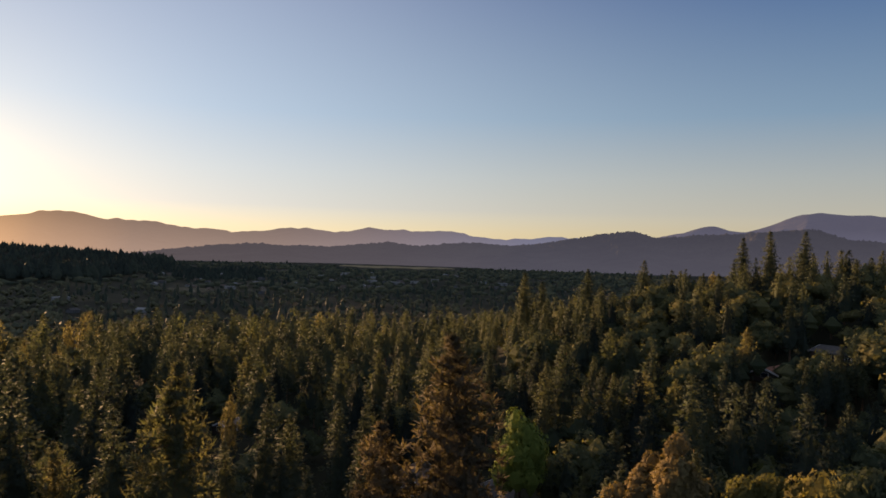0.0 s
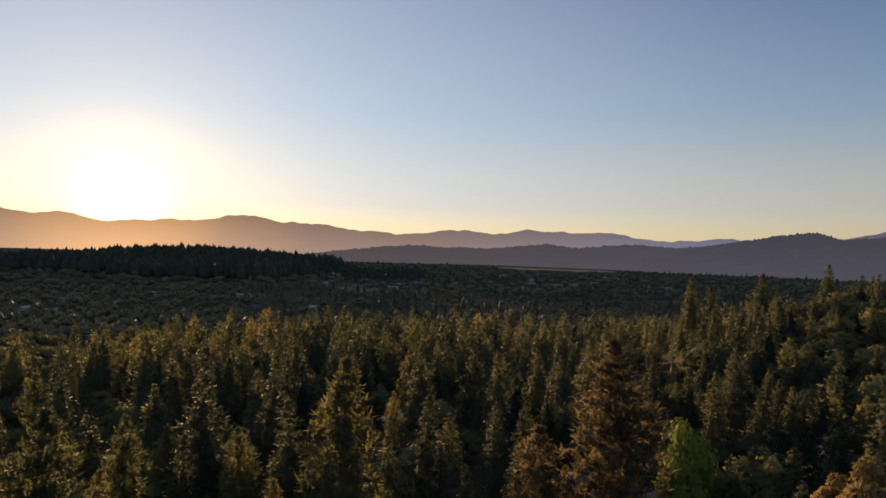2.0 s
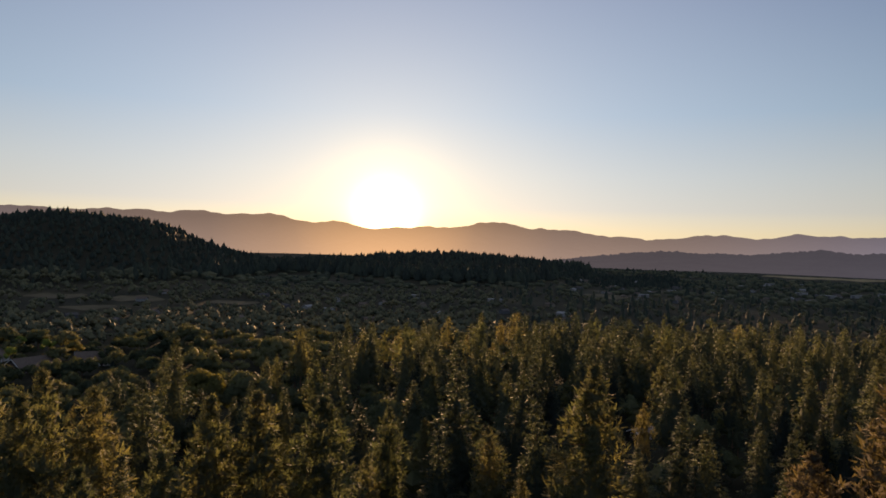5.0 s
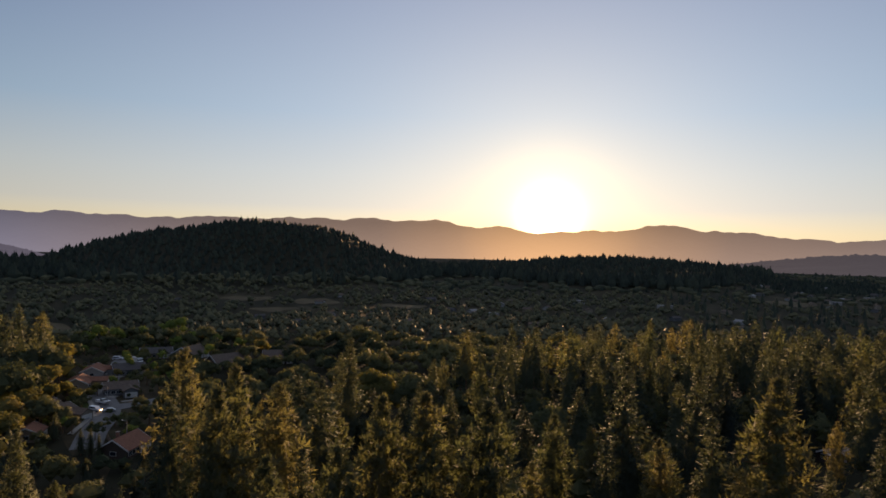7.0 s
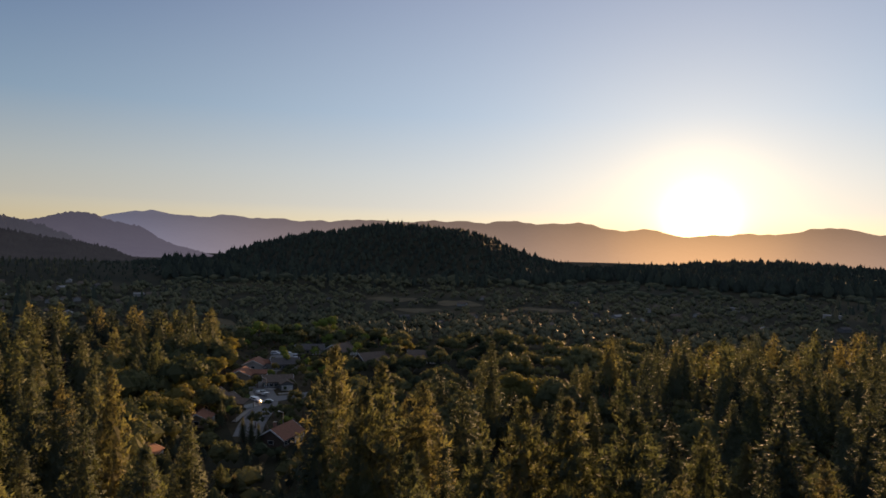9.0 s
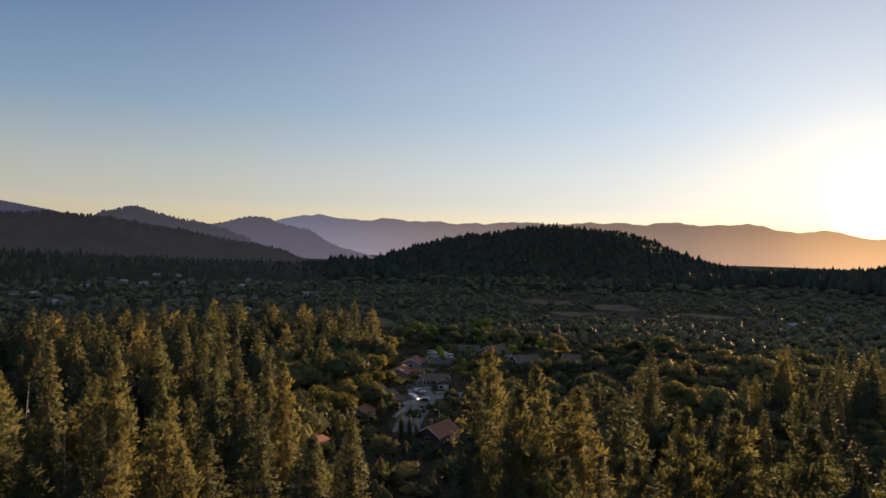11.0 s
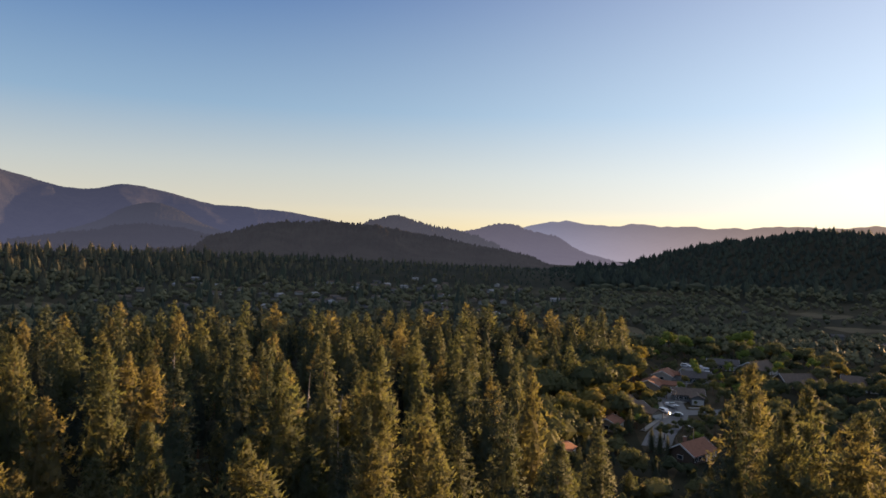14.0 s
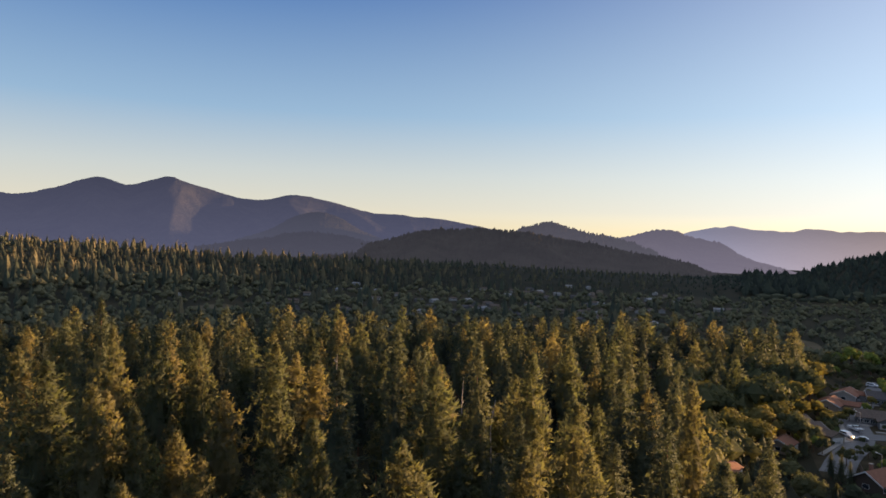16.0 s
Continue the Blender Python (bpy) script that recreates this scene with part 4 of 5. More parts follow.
M_METAL = plain("galvanised_steel", (0.45, 0.45, 0.46), 0.45, 0.8)
M_LAMP, _n, _l, _b = material("lit_lamp")
_b.inputs["Emission Color"].default_value, _b.inputs["Emission Strength"].default_value = (1.0, 0.62, 0.28, 1), 14.0


def part(name, bm, mat, parent=None, label=""):
    """One mesh object under a thing or a part."""
    me = bpy.data.meshes.new(name)
    bm.to_mesh(me)
    bm.free()
    me.materials.append(mat)
    ob = new(name, me)
    ob.parent = parent
    if label:
        tagged(ob, label)
    return ob


def box(bm, x0, x1, y0, y1, z0, z1):
    v = [bm.verts.new(p) for p in ((x0, y0, z0), (x1, y0, z0), (x1, y1, z0), (x0, y1, z0), (x0, y0, z1), (x1, y0, z1), (x1, y1, z1), (x0, y1, z1))]
    for f in ((3, 2, 1, 0), (4, 5, 6, 7), (0, 1, 5, 4), (1, 2, 6, 5), (2, 3, 7, 6), (3, 0, 4, 7)):
        bm.faces.new([v[k] for k in f])
    return v


def boxes(*sizes):
    bm = bmesh.new()
    for b in sizes:
        box(bm, *b)
    return bm


def extruded(outline, y0, y1):
    """A solid with the given outline in x and z."""
    bm = bmesh.new()
    a, b = [bm.verts.new((x, y0, z)) for x, z in outline], [bm.verts.new((x, y1, z)) for x, z in outline]
    bm.faces.new(a), bm.faces.new(b[::-1])
    for k in range(len(a)):
        q = (k + 1) % len(a)
        bm.faces.new((a[q], a[k], b[k], b[q]))
    return bm


def gable_walls(length, width, high, rise):
    """Walls with a gable at each end; the ridge runs along x."""
    bm = extruded([(-width / 2, 0), (width / 2, 0), (width / 2, high), (0, high + rise), (-width / 2, high)], -length / 2, length / 2)
    bmesh.ops.rotate(bm, verts=bm.verts, matrix=Matrix.Rotation(radians(90), 3, "Z"))
    return bm


def roof_slab(length, width, high, rise, side, over=0.5, thick=0.22):
    """One sloping side of a gable roof."""
    w, r = width / 2 + over, rise * (1 + over * 2 / width)
    bm = extruded([(0, high + rise + 0.02), (0, high + rise + thick), (-side * w, high + rise - r + thick), (-side * w, high + rise - r + 0.02)], -length / 2 - over, length / 2 + over)
    bmesh.ops.rotate(bm, verts=bm.verts, matrix=Matrix.Rotation(radians(90), 3, "Z"))
    bmesh.ops.recalc_face_normals(bm, faces=bm.faces)
    return bm


def house(az, r, turn, length, width, roof=0, wall=0, high=2.8, pitch=0.45, garage=True, chimney=False, wing=0.0, label="", detail=True):
    """A gabled house on its own ground; turn is the way of its ridge."""
    p = polar(az, r)
    z = float(land(p.x, p.y))
    top = tagged(new("house"), label or "single-storey house with a shingled gable roof", "house", "houses of the valley")
    top.matrix_basis = pose(p.x, p.y, z - 0.1, 0, 0, turn)
    rise = width / 2 * pitch
    part("wall", gable_walls(length, width, high, rise), M_WALLS[wall], top)
    for side in (-1, 1):
        part("roof", roof_slab(length, width, high, rise, side), M_ROOFS[roof], top)
    if wing:
        bm = gable_walls(wing * 1.6, wing, high, wing / 2 * pitch)
        bmesh.ops.rotate(bm, verts=bm.verts, matrix=Matrix.Rotation(radians(90), 3, "Z"))
        bmesh.ops.translate(bm, verts=bm.verts, vec=(length * 0.24, -width / 2 - wing * 0.35, 0))
        part("wing_wall", bm, M_WALLS[wall], top)
        for side in (-1, 1):
            bm = roof_slab(wing * 1.6, wing, high, wing / 2 * pitch, side)
            bmesh.ops.rotate(bm, verts=bm.verts, matrix=Matrix.Rotation(radians(90), 3, "Z"))
            bmesh.ops.translate(bm, verts=bm.verts, vec=(length * 0.24, -width / 2 - wing * 0.35, 0))
            part("wing_roof", bm, M_ROOFS[roof], top)
    if detail:
        for s in (-1, 1):
            lo, w2 = high - 0.5 * pitch, width / 2 + 0.5
            bm = extruded([(0, high + rise - 0.16), (w2, lo - 0.16), (w2, lo + 0.20), (0, high + rise + 0.26), (-w2, lo + 0.20), (-w2, lo - 0.16)], s * (length / 2 + 0.505) - 0.03, s * (length / 2 + 0.505) + 0.03)
            bmesh.ops.rotate(bm, verts=bm.verts, matrix=Matrix.Rotation(radians(90), 3, "Z"))
            part("bargeboard", bm, M_TRIM, top)
            y = s * width / 2
            for k in range(3):
                x = -length * 0.36 + k * length * 0.30 if s > 0 else -length * 0.40 + k * length * 0.16
                win = part("window", boxes((x - 0.8, x + 0.8, y - 0.06, y + 0.06, 0.95, 2.25)), M_TRIM, top)
                for q in (-0.37, 0.37):
                    part("pane", boxes((x + q - 0.33, x + q + 0.33, y - 0.075, y + 0.075, 1.02, 2.18)), M_GLASS, win)
            x = s * length / 2
            win = part("window", boxes((x - 0.06, x + 0.06, -0.9, 0.9, 1.0, 2.2)), M_TRIM, top)
            part("pane", boxes((x - 0.075, x + 0.075, -0.82, 0.82, 1.07, 2.13)), M_GLASS, win)
        x = length * 0.10
        door = part("door", boxes((x - 0.5, x + 0.5, -width / 2 - 0.05, -width / 2 + 0.05, 0.1, 2.15)), M_TRIM, top)
        part("handle", boxes((x + 0.34, x + 0.40, -width / 2 - 0.12, -width / 2 - 0.04, 1.0, 1.12)), M_METAL, door)
        if garage:
            y = -width / 2 - (wing * 1.15 if wing else 0)
            x = length * 0.24 if wing else length * 0.34
            part("garage_door", boxes(*[(x - 2.2, x + 2.2, y - 0.05, y + 0.05, 0.1 + k * 0.54, 0.62 + k * 0.54) for k in range(4)]), M_DOOR, top)
    if chimney:
        ch = part("chimney", boxes((-length * 0.2 - 0.45, -length * 0.2 + 0.45, 0.5, 1.2, high, high + rise + 1.3)), M_BRICK, top)
        part("cap", boxes((-length * 0.2 - 0.55, -length * 0.2 + 0.55, 0.4, 1.3, high + rise + 1.3, high + rise + 1.42)), M_CONC, ch)
    return top


def wheel(parent, x, y, radius=0.34, wide=0.22):
    bm = bmesh.new()
    bmesh.ops.create_cone(bm, cap_ends=True, segments=14, radius1=radius, radius2=radius, depth=wide, matrix=pose(x, y, radius, 90, 0, 0))
    w = part("wheel", bm, M_TYRE, parent)
    bm = bmesh.new()
    bmesh.ops.create_cone(bm, cap_ends=True, segments=10, radius1=radius * 0.6, radius2=radius * 0.6, depth=wide + 0.02, matrix=pose(x, y, radius, 90, 0, 0))
    part("rim", bm, M_METAL, w)


def vehicle(kind, az, r, turn, paint, label):
    """A parked car, utility vehicle, motor home or boat on a trailer."""
    p = polar(az, r)
    top = tagged(new(kind), label, "boat" if kind == "boat" else "vehicle")
    top.matrix_basis = pose(p.x, p.y, float(land(p.x, p.y)) + 0.16, 0, 0, turn)
    if kind == "motor_home":
        out, cab, half = [(-3.6, 0.5), (3.6, 0.5), (3.7, 1.3), (3.2, 1.9), (3.3, 3.0), (-3.6, 3.1)], [(2.4, 1.5), (3.35, 1.5), (3.25, 2.3), (2.4, 2.3)], 1.2
    elif kind == "suv":
        out, cab, half = [(-2.4, 0.35), (2.35, 0.35), (2.4, 0.95), (1.15, 1.1), (0.6, 1.75), (-2.2, 1.8), (-2.4, 1.1)], [(-2.1, 1.15), (1.0, 1.15), (0.55, 1.65), (-2.0, 1.68)], 0.95
    elif kind == "boat":
        out, cab, half = [(-3.3, 0.7), (2.2, 0.6), (3.4, 1.5), (-3.3, 1.45)], [(-0.6, 1.45), (1.0, 1.45), (0.5, 2.0), (-0.5, 2.0)], 1.0
    else:
        out, cab, half = [(-2.2, 0.3), (2.2, 0.3), (2.25, 0.75), (1.1, 0.92), (0.4, 1.4), (-1.2, 1.42), (-1.9, 0.98), (-2.25, 0.9)], [(-1.6, 0.95), (0.95, 0.95), (0.38, 1.34), (-1.15, 1.36)], 0.88
    bm = extruded(out, -half, half)
    bmesh.ops.recalc_face_normals(bm, faces=bm.faces)
    bmesh.ops.bevel(bm, geom=list(bm.edges), offset=0.07, segments=2, affect="EDGES", profile=0.6)
    part("body", bm, paint, top)
    bm = extruded(cab, -half - 0.012, half + 0.012)
    bmesh.ops.recalc_face_normals(bm, faces=bm.faces)
    part("side_windows", bm, M_GLASS, top)
    base = out[1][0] - 0.95
    for x in ((-base, base) if kind != "boat" else (-1.2, -0.4)):
        for y in (-half + 0.08, half - 0.08):
            wheel(top, x, y, 0.34 * (1.15 if kind in ("suv", "motor_home") else 1))
    if kind != "boat":
        f = max(q[0] for q in out)
        for y in (-half + 0.3, half - 0.3):
            part("headlight", boxes((f - 0.14, f + 0.015, y - 0.16, y + 0.16, 0.66, 0.84)), M_LAMP if "headlights" in label else M_METAL, top)
    else:
        part("trailer", boxes((-2.6, 3.9, -0.06, 0.06, 0.42, 0.52), (-1.0, -0.6, -0.95, 0.95, 0.42, 0.52)), M_METAL, top)
    return top


lanes = []


def strip(name, label, pts, width, mat, lift, thick=0.0):
    """A road or path along (azimuth, distance) points, lying on the ground."""
    line = [polar(a, d) for a, d in pts]
    dense = []
    for a, b in zip(line, line[1:]):
        n = max(2, int((b - a).length / 3))
        dense += [a.lerp(b, k / n) for k in range(n)]
    dense.append(line[-1])
    for _ in range(6):
        dense = [dense[0]] + [(dense[k - 1] + dense[k] * 2 + dense[k + 1]) / 4 for k in range(1, len(dense) - 1)] + [dense[-1]]
    v = []
    for k, q in enumerate(dense):
        d = (dense[min(k + 1, len(dense) - 1)] - dense[max(k - 1, 0)]).normalized()
        side = Vector((-d.y, d.x, 0))
        lanes.append((q.x, q.y, width / 2 + 1.2))
        for u, drop in ((-0.5, -0.5), (-0.5, 0), (0.5, 0), (0.5, -0.5)):
            w = q + side * u * width
            v.append((w.x, w.y, float(land(q.x, q.y)) + lift + drop))
    ob = new(name, mesh_of(name, v, grid_faces(len(dense), 4)[:, ::-1], [mat]))
    return tagged(ob, label, name.split("_")[0], kind="structure")


def field(name, label, a0, a1, r0, r1, mat, lift=0.35):
    az, rr = np.meshgrid(np.linspace(a0, a1, 24), np.linspace(r0, r1, 12))
    along = (az - (a0 + a1) / 2) / (a1 - a0) * 2
    narrow = np.sqrt(np.clip(1 - along**2, 0.02, 1)) * (1 + 0.35 * wave(az * 4, 0 * az, 1.0, a0))
    rr = (r0 + r1) / 2 + (rr - (r0 + r1) / 2) * np.minimum(narrow, 1.15) + 0.012 * rr * wave(az * 2, 0 * az, 1.0, a0 + 2)
    a = np.radians(az)
    x, y = -np.sin(a) * rr, np.cos(a) * rr
    ob = new(name, mesh_of(name, np.stack([x, y, land(x, y) + lift], -1), grid_faces(12, 24), [mat], smooth=True))
    return tagged(ob, label, "field", kind="structure")


field("field_town", "pale dry grass strip beyond the town", -1.0, 8.2, 2080, 2330, M_STRAW)
field("field_knob", "dry meadow at the foot of the wooded hill", 53.4, 57.2, 700, 760, M_MEADOW)
field("field_knob_low", "narrow brown meadow between valley trees", 56.6, 60.4, 636, 672, M_MEADOW)
field("field_knob_far", "brown grass strip under the wooded hill", 58.6, 62.6, 742, 788, M_MEADOW)
field("field_valley_west", "brown grass strip among the valley houses", 46.5, 50.5, 690, 730, M_MEADOW)
field("field_valley", "dry meadow in the shaded valley", 80, 84, 505, 550, M_MEADOW)
field("field_oaks", "dry grass clearing behind the oaks", 72.6, 75, 505, 585, M_MEADOW)
field("field_clearing", "pale dry grass clearing among dark trees", 116.4, 120.3, 640, 690, M_MEADOW)
field("field_low_hill", "pale grass clearing below the low hill", 17.6, 21, 890, 995, M_MEADOW)
for a0, a1, r0, r1 in ((70.9, 72.2, 262, 276), (71.3, 72.2, 284, 296), (68.3, 69.4, 312, 326), (69.2, 69.9, 262, 274)):
    field("field_front_lawn", "mown green front lawn beside the street", a0, a1, r0, r1, M_LAWN, 0.12)
# bare earth and yards between the houses
field("yards", "bare brown yards between the houses", 66.0, 74.2, 212, 414, M_YARD, 0.06)

strip("road_main", "grey asphalt residential street", [(71.6, 228), (71.2, 247), (70.3, 268), (70.1, 282), (70.6, 300), (70.3, 335), (69.6, 372), (69, 410)], 8.6, M_ROAD, 0.20)
strip("road_cross", "grey asphalt side street", [(70.0, 281), (69, 284), (67.7, 286), (66.2, 292)], 8.4, M_ROAD, 0.24)
for nm, pts in (("pavement_main", [(72.6, 247), (71.3, 268), (71.1, 282), (71.5, 300), (71.2, 335)]), ("pavement_cross", [(69.3, 291), (68.4, 292.5)])):
    strip(nm, "pale concrete footway with a kerb", pts, 1.6, M_CONC, 0.36)

house(69.0, 220, 129, 12, 8.5, 2, 2, pitch=0.6, chimney=True, label="dark brown house with a red-brown shingled roof and brick chimney")
house(73.7, 270, 120, 13, 9, 0, 0, wing=5.5, chimney=True, label="tan house with dark shingled roof and a white-trimmed front gable")
house(75.1, 246, 150, 8, 7, 2, 0, label="small tan house with a reddish shingled roof")
house(72.1, 325, 150, 12, 9, 2, 0, wing=5, label="tan house with a pinkish brown shingled roof")
house(71.1, 352, 150, 12, 9, 2, 1, wing=5, label="pale house with a pinkish brown roof and front gable")
house(69.4, 308, 75, 12, 9, 0, 3, wing=5, label="grey house with a broad dark shingled roof")
house(68.9, 352, 80, 13, 10, 1, 3, label="grey house with a wide dark grey roof")
house(78.9, 206, 155, 8, 7, 2, 0, label="small house with a reddish roof among trees")
house(80.0, 212, 20, 9, 7, 1, 3, label="small grey house half hidden by trees")
house(62.0, 362, 95, 17, 12, 0, 2, pitch=0.6, wing=6, label="wide dark brown house with a broad shingled roof")
house(58.0, 372, 60, 16, 12, 0, 2, pitch=0.55, label="dark brown house with a broad roof behind round trees")
house(64.6, 395, 120, 15, 12, 0, 0, pitch=0.55, label="tan house with a broad brown shingled roof")
house(67.0, 400, 70, 15, 10, 1, 0, label="tan house with a grey roof at the street's end")
house(74.4, 282, 120, 10, 8, 0, 0, label="tan house with a dark roof under the trees")
house(1.5, 131, 85, 12, 8, 0, 2, garage=False, label="dark house with white-framed windows below the pines")
house(-4.5, 122, 80, 9, 6, 1, 2, garage=False, label="low grey-roofed house beside a bright green tree")

house(-29.4, 199, 118, 11, 9, 1, 2, 2.3, 0.25, garage=False, label="grey-roofed house in a clearing on the wooded hillside")
house(-25.0, 186, 40, 9, 6, 2, 2, 2.1, 0.35, garage=False, label="house with a reddish roof among hillside trees")
house(16.4, 202, 70, 7, 5, 3, 2, 2.1, garage=False, label="small pale-roofed shed in a gap of the wood")
field("clearing", "bare pale ground of a hillside clearing", -30.6, -27.4, 186, 204, M_YARD, 0.15)
M_WHITE = plain("white_car_paint", (0.78, 0.78, 0.78), 0.25)
M_SILVER = plain("silver_car_paint", (0.42, 0.43, 0.45), 0.3, 0.6)
M_DARK = plain("dark_car_paint", (0.04, 0.045, 0.055), 0.25)
vehicle("suv", 71.0, 278, 25, M_WHITE, "white utility vehicle parked on a driveway")
vehicle("boat", 70.5, 289, 15, M_WHITE, "white boat on a trailer at the kerb")
vehicle("car", 70.15, 275, 250, M_SILVER, "silver car with lit headlights on the street")
vehicle("car", 71.9, 266, 40, M_SILVER, "silver car parked before the tan house")
vehicle("motor_home", 68.3, 380, 5, M_WHITE, "white motor home parked at the street's end")
vehicle("car", 70.6, 352, 20, M_WHITE, "white car parked before a pale house")
vehicle("car", 70.1, 362, 20, M_DARK, "dark car parked at the far kerb")
vehicle("suv", 69.6, 395, 60, M_WHITE, "white utility vehicle at the far end of the street")
vehicle("car", -28.4, 186, 30, M_WHITE, "white car parked in the hillside clearing")
vehicle("car", -28.0, 190, 70, M_DARK, "dark car parked in the hillside clearing")
vehicle("car", 61.2, 350, 30, M_WHITE, "white car beside the grey-roofed house")
vehicle("car", 63.0, 352, 10, M_DARK, "dark car beside the grey-roofed house")


def street_lamp(az, r):
    p = polar(az, r)
    top = tagged(new("street_lamp"), "tall grey steel street lamp with a curved arm", "lamp")
    top.matrix_basis = pose(p.x, p.y, float(land(p.x, p.y)) + 0.2, 0, 0, 200)
    bm = bmesh.new()
    bmesh.ops.create_cone(bm, cap_ends=True, segments=8, radius1=0.12, radius2=0.07, depth=7.5, matrix=pose(0, 0, 3.75))
    part("pole", bm, M_METAL, top)
    arm = part("arm", boxes((0, 1.0, -0.05, 0.05, 7.4, 7.5), (0.9, 1.9, -0.05, 0.05, 7.46, 7.56)), M_METAL, top)
    part("lamp_head", boxes((1.6, 2.3, -0.15, 0.15, 7.42, 7.6)), M_TRIM, arm)


# driveways between the street and the garages
for nm, pts in (("pavement_drive_tan", [(71.0, 272), (72.2, 268), (72.9, 266)]), ("pavement_drive_grey", [(70.2, 300), (69.8, 303)]), ("pavement_drive_pale", [(70.9, 338), (71.3, 344)]), ("pavement_drive_far", [(69.9, 345), (69.3, 347)])):
    strip(nm, "pale concrete driveway beside the street", pts, 4.5, M_CONC, 0.30)


def shrub(az, r, size, seed):
    """A clipped garden bush."""
    rng = np.random.default_rng(seed)
    p = polar(az, r)
    crown = broadleaf(rng, size, size * 0.6, 0.05, 8, 40, 0.38, 5)
    ob = new("shrub", soup("shrub", crown[0], [M_OAK], normals=crown[1]))
    ob.matrix_basis = pose(p.x, p.y, float(land(p.x, p.y)), 0, 0, seed * 40 % 360)
    tagged(ob, "dark olive green garden shrub beside a house", "shrub", "garden shrubs")


for k in range(34):
    a, d = ((72.6, 262), (71.8, 300), (69.6, 262), (68.6, 300), (70.8, 318), (68.2, 335), (70.4, 372), (72.6, 283))[k % 8]
    shrub(a + float(hr.uniform(-0.75, 0.75)), d + float(hr.uniform(-9, 9)), float(hr.uniform(1.6, 3.4)), k)


def fence(pts, label):
    """A board fence: posts, rails and boards along a line of (azimuth, distance) points."""
    top = tagged(new("fence"), label, "fence")
    for (a, d), (b, e) in zip(pts, pts[1:]):
        p, q = polar(a, d), polar(b, e)
        n = max(1, round((q - p).length / 2.4))
        way = math.degrees(math.atan2(q.y - p.y, q.x - p.x))
        for k in range(n):
            m = p.lerp(q, (k + 0.5) / n)
            w = (q - p).length / n / 2
            z = float(land(m.x, m.y))
            ob = part("panel", boxes(*[(-w + 2 * w * t / 8 + 0.02, -w + 2 * w * (t + 1) / 8 - 0.02, -0.02, 0.02, 0.1, 1.75) for t in range(8)]), M_FENCE, top)
            ob.matrix_basis = pose(m.x, m.y, z, 0, 0, way)
            ob = part("post", boxes((-w - 0.05, -w + 0.05, -0.07, 0.07, 0, 1.85)), M_FENCE, top)
            ob.matrix_basis = pose(m.x, m.y, z, 0, 0, way)


M_FENCE = surface("fence_wood", (0.16, 0.11, 0.07), (0.26, 0.19, 0.13), 2.0, 0.9, 0.3)
fence([(74.2, 258), (74.9, 262), (74.4, 274)], "weathered brown board fence behind the tan house")
fence([(70.2, 238), (69.9, 228), (69.2, 232)], "weathered brown board fence beside the red-roofed house")

street_lamp(70.25, 284)
street_lamp(68.9, 226)

# broadleaf trees between the houses
GARDEN_TREES = [("gold", 72.9, 300, 9, 1.2), ("gold", 72.3, 288, 7.5, 1.2), ("lime", 69.9, 318, 7, 1.0), ("gold", 70.9, 305, 6.5, 1.1), ("oak", 73.2, 254, 9, 1.2), ("gold", 74.0, 288, 11, 1.2), ("oak", 71.0, 238, 7, 1.1), ("gold", 67.6, 322, 8, 1.1), ("lime", 67.2, 346, 8, 1.0), ("oak", 66.8, 302, 9, 1.1), ("gold", 69.6, 338, 6, 1.1), ("oak", 68.0, 268, 8, 1.1), ("oak", 67.4, 250, 9, 1.1), ("gold", 68.6, 246, 7, 1.0), ("lime", 69.0, 372, 10, 0.9), ("lime", 68.9, 362, 9.5, 0.9), ("lime", 68.75, 352, 9, 0.9), ("lime", 69.7, 440, 15, 1.1), ("lime", 70.8, 445, 17, 1.0), ("lime", 71.6, 436, 14, 1.1), ("lime", 68.0, 452, 14, 1.0), ("lime", 64.6, 425, 13, 1.1), ("lime", 62.6, 415, 12, 1.1), ("lime", 61.0, 405, 11, 1.1), ("gold", 72.0, 296, 6.5, 1.2), ("gold", 71.4, 297, 6, 1.2), ("oak", 68.9, 315, 6, 1.0), ("oak", 68.4, 303, 5, 1.0), ("oak", 72.5, 248, 7, 0.9)]
YARD_TREES = [("fir", 73.6, 241, 9, 1.2), ("oak", 69.7, 252, 5.5, 1.0), ("oak", 69.0, 256, 5, 1.0), ("fir", 71.9, 222, 8, 1.1), ("fir", 71.3, 219, 8.5, 1.0), ("fir", 70.7, 216, 7.5, 1.0), ("oak", 74.4, 255, 13, 1.3), ("gold", 75.6, 262, 15, 1.3), ("gold", 76.8, 250, 15, 1.3), ("gold", 74.2, 300, 17, 1.2), ("gold", 73.4, 330, 18, 1.1), ("gold", 73.0, 355, 18, 1.1), ("oak", 72.6, 385, 13, 1.1), ("gold", 74.4, 345, 18, 1.2), ("oak", 67.4, 445, 12, 1.2)]
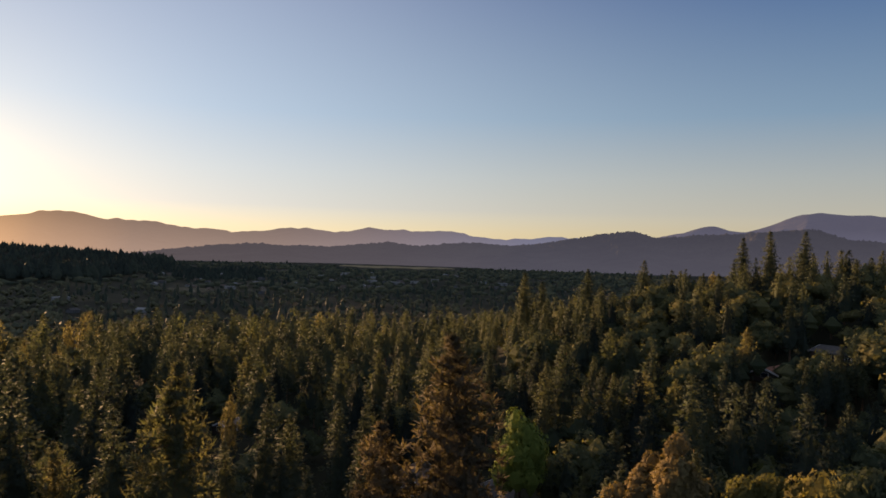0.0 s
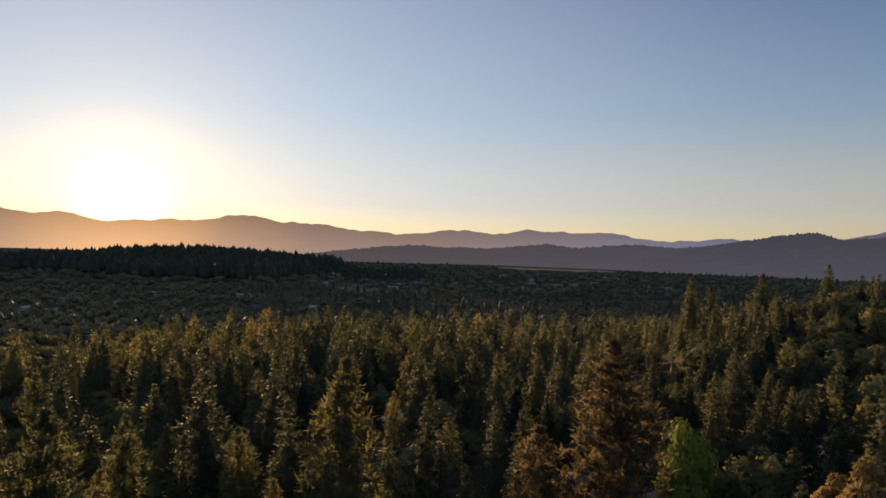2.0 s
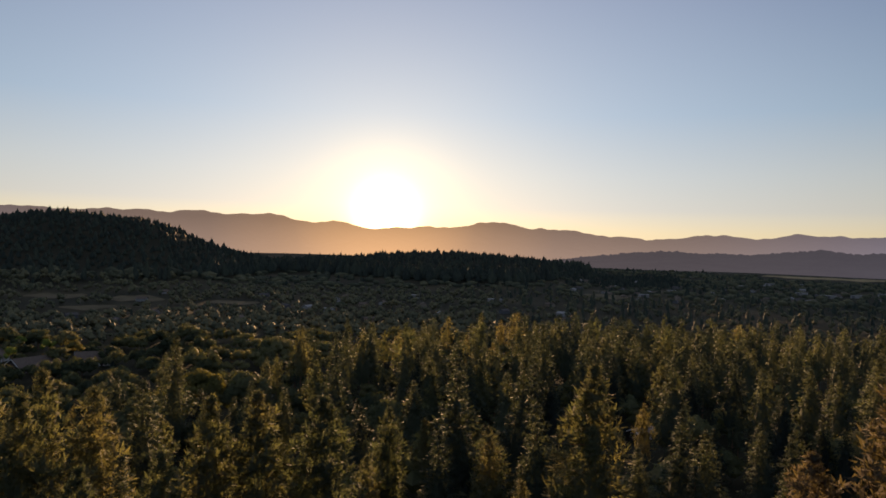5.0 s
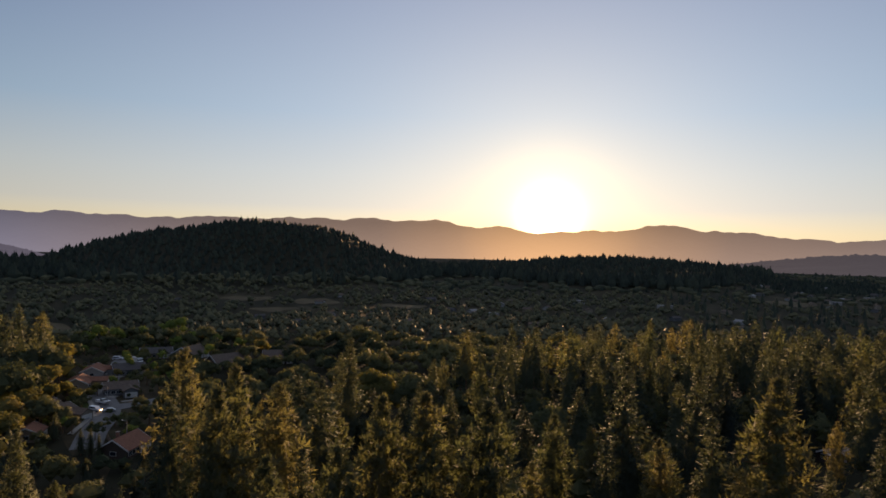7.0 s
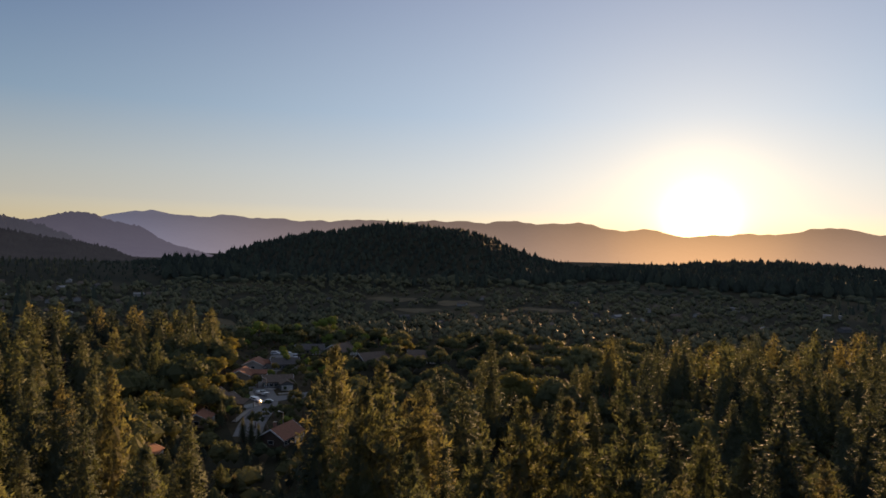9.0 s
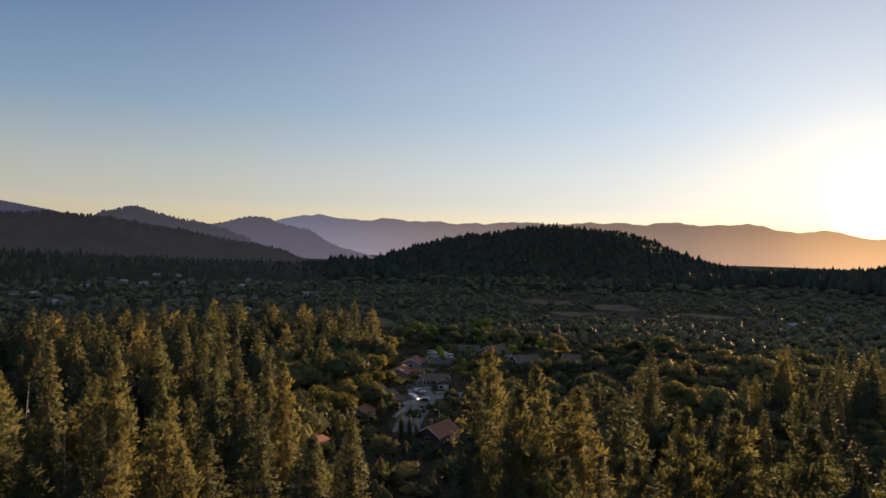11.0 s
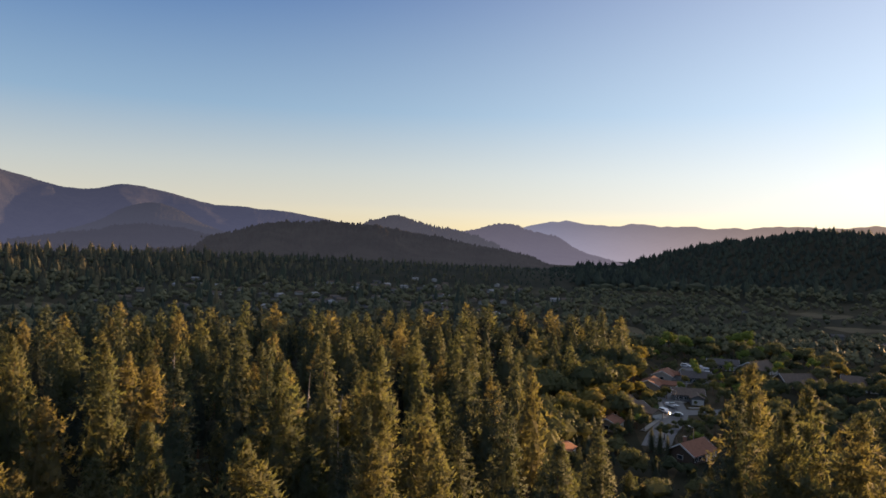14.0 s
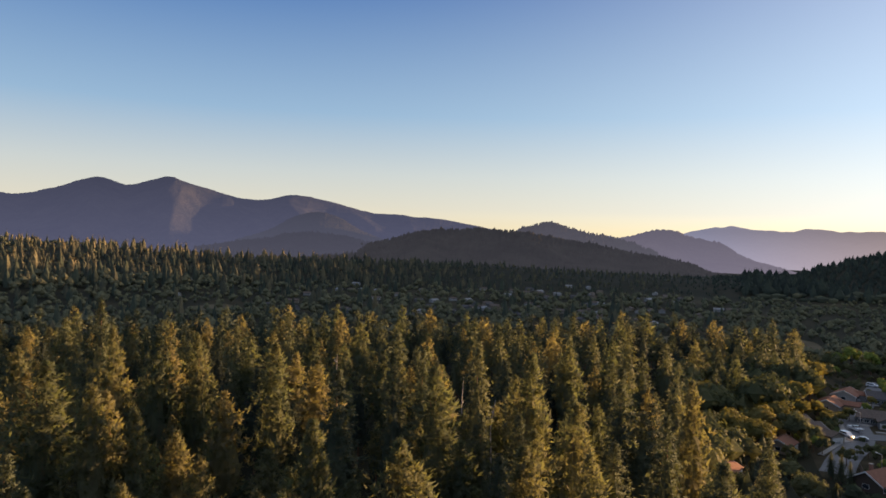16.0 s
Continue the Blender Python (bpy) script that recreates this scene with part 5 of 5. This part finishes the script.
STREET_TREES = [("oak", 68.6, 450, 13, 1.2), ("oak", 69.8, 448, 12, 1.2), ("lime", 66.6, 380, 8, 1.0), ("oak", 65.5, 355, 9, 1.1), ("oak", 61.5, 335, 8, 1.1), ("lime", 60.2, 345, 7, 1.0), ("oak", 59.2, 350, 9, 1.0), ("lime", 63.6, 340, 7, 1.0), ("lime", 66.2, 462, 17, 1.1), ("lime", 65.5, 470, 18, 1.1), ("oak", 70.9, 480, 12, 1.1), ("oak", 72.2, 455, 11, 1.1), ("oak", 73.3, 440, 10, 1.2), ("gold", 66.4, 332, 9, 1.2), ("lime", 65.8, 322, 8, 1.2), ("gold", 65.2, 345, 6, 1.2), ("oak", 64.2, 366, 7, 1.2), ("lime", 63.2, 382, 11, 1.1), ("oak", 63.8, 318, 6, 1.2), ("gold", 63.0, 328, 6, 1.2), ("oak", 60.4, 366, 12, 1.2), ("gold", 59.4, 384, 12, 1.2), ("lime", 65.6, 412, 12, 1.1), ("oak", 66.0, 430, 14, 1.2), ("oak", 63.6, 436, 14, 1.3), ("oak", 61.6, 430, 13, 1.3), ("oak", 67.8, 425, 12, 1.2), ("gold", 67.9, 388, 8, 1.2), ("oak", 58.8, 340, 9, 1.2)]
for kind, az, r, h, w in GARDEN_TREES + YARD_TREES + STREET_TREES:
    p = polar(az, r)
    plant(kind, p.x, p.y, h, w, None if kind in ("oak", "gold", "lime") else False, 1, az * 37 % 360)

# small trees and bushes that fill the yards
house_sites = [(ob.location.x, ob.location.y) for ob in bpy.data.objects if ob.parent is None and ob.name.startswith("house")]
for k in range(260):
    az, r = float(hr.uniform(66.2, 75.5)), float(hr.uniform(215, 430))
    p = polar(az, r)
    if any((p.x - a) ** 2 + (p.y - b) ** 2 < 64 for a, b in house_sites) or any((p.x - a) ** 2 + (p.y - b) ** 2 < (c + 0.8) ** 2 for a, b, c in lanes):
        continue
    if k % 2:
        shrub(az, r, float(hr.uniform(1.5, 3.2)), 40 + k)
    elif r > 235:
        plant(("oak", "lime", "oak", "oak")[k // 2 % 4], p.x, p.y, float(hr.uniform(4, 7.5)), float(hr.uniform(1.0, 1.4)), None, 1, float(hr.uniform(0, 360)))

# ---- far houses and the town ----
def far_house(az, r, length, width, roof, wall, label):
    return house(az, r, float(hr.uniform(0, 180)), length, width, roof, wall, 2.6, 0.45, False, detail=False, label=label)


FAR_WORDS = ("white house with a dark roof across the valley", "pale house with a grey roof among valley trees", "white house with a pale roof catching the light", "tan house with a brown roof in the valley")
for az, r in SITES:
    pick = int(hr.integers(4))
    far_house(az, r, float(hr.uniform(6.5, 10.5)), float(hr.uniform(5, 6.5)), (0, 1, 3, 0)[pick], (1, 3, 1, 0)[pick], FAR_WORDS[pick])


def depot(az, r, length, width, high, turn, label):
    """A long flat-roofed commercial building."""
    p = polar(az, r)
    top = tagged(new("warehouse"), label, "building", "buildings of the town")
    top.matrix_basis = pose(p.x, p.y, float(land(p.x, p.y)) - 0.2, 0, 0, turn)
    part("wall", boxes((-length / 2, length / 2, -width / 2, width / 2, 0, high)), M_WALLS[1], top)
    part("roof", boxes((-length / 2 - 0.4, length / 2 + 0.4, -width / 2 - 0.4, width / 2 + 0.4, high, high + 0.6)), M_ROOFS[3], top)
    for k in range(int(length / 8)):
        x = -length / 2 + 4 + k * 8
        part("loading_door", boxes((x - 1.8, x + 1.8, -width / 2 - 0.1, -width / 2, 0, 4)), M_WALLS[3], top)


for az, r, length in ((5.6, 1230, 34), (3.9, 1190, 44), (2.2, 1210, 30), (0.6, 1260, 26), (-3.2, 1230, 30), (-4.8, 1210, 36), (9.5, 1380, 30), (14.5, 1150, 24), (16.5, 980, 26), (28.0, 760, 30), (34.5, 800, 26), (89.5, 880, 34), (7.6, 1500, 40)):
    depot(az, r, length * 0.48, 9, 3.6, az + float(hr.uniform(-15, 15)), "long white flat-roofed warehouse in the distant town")
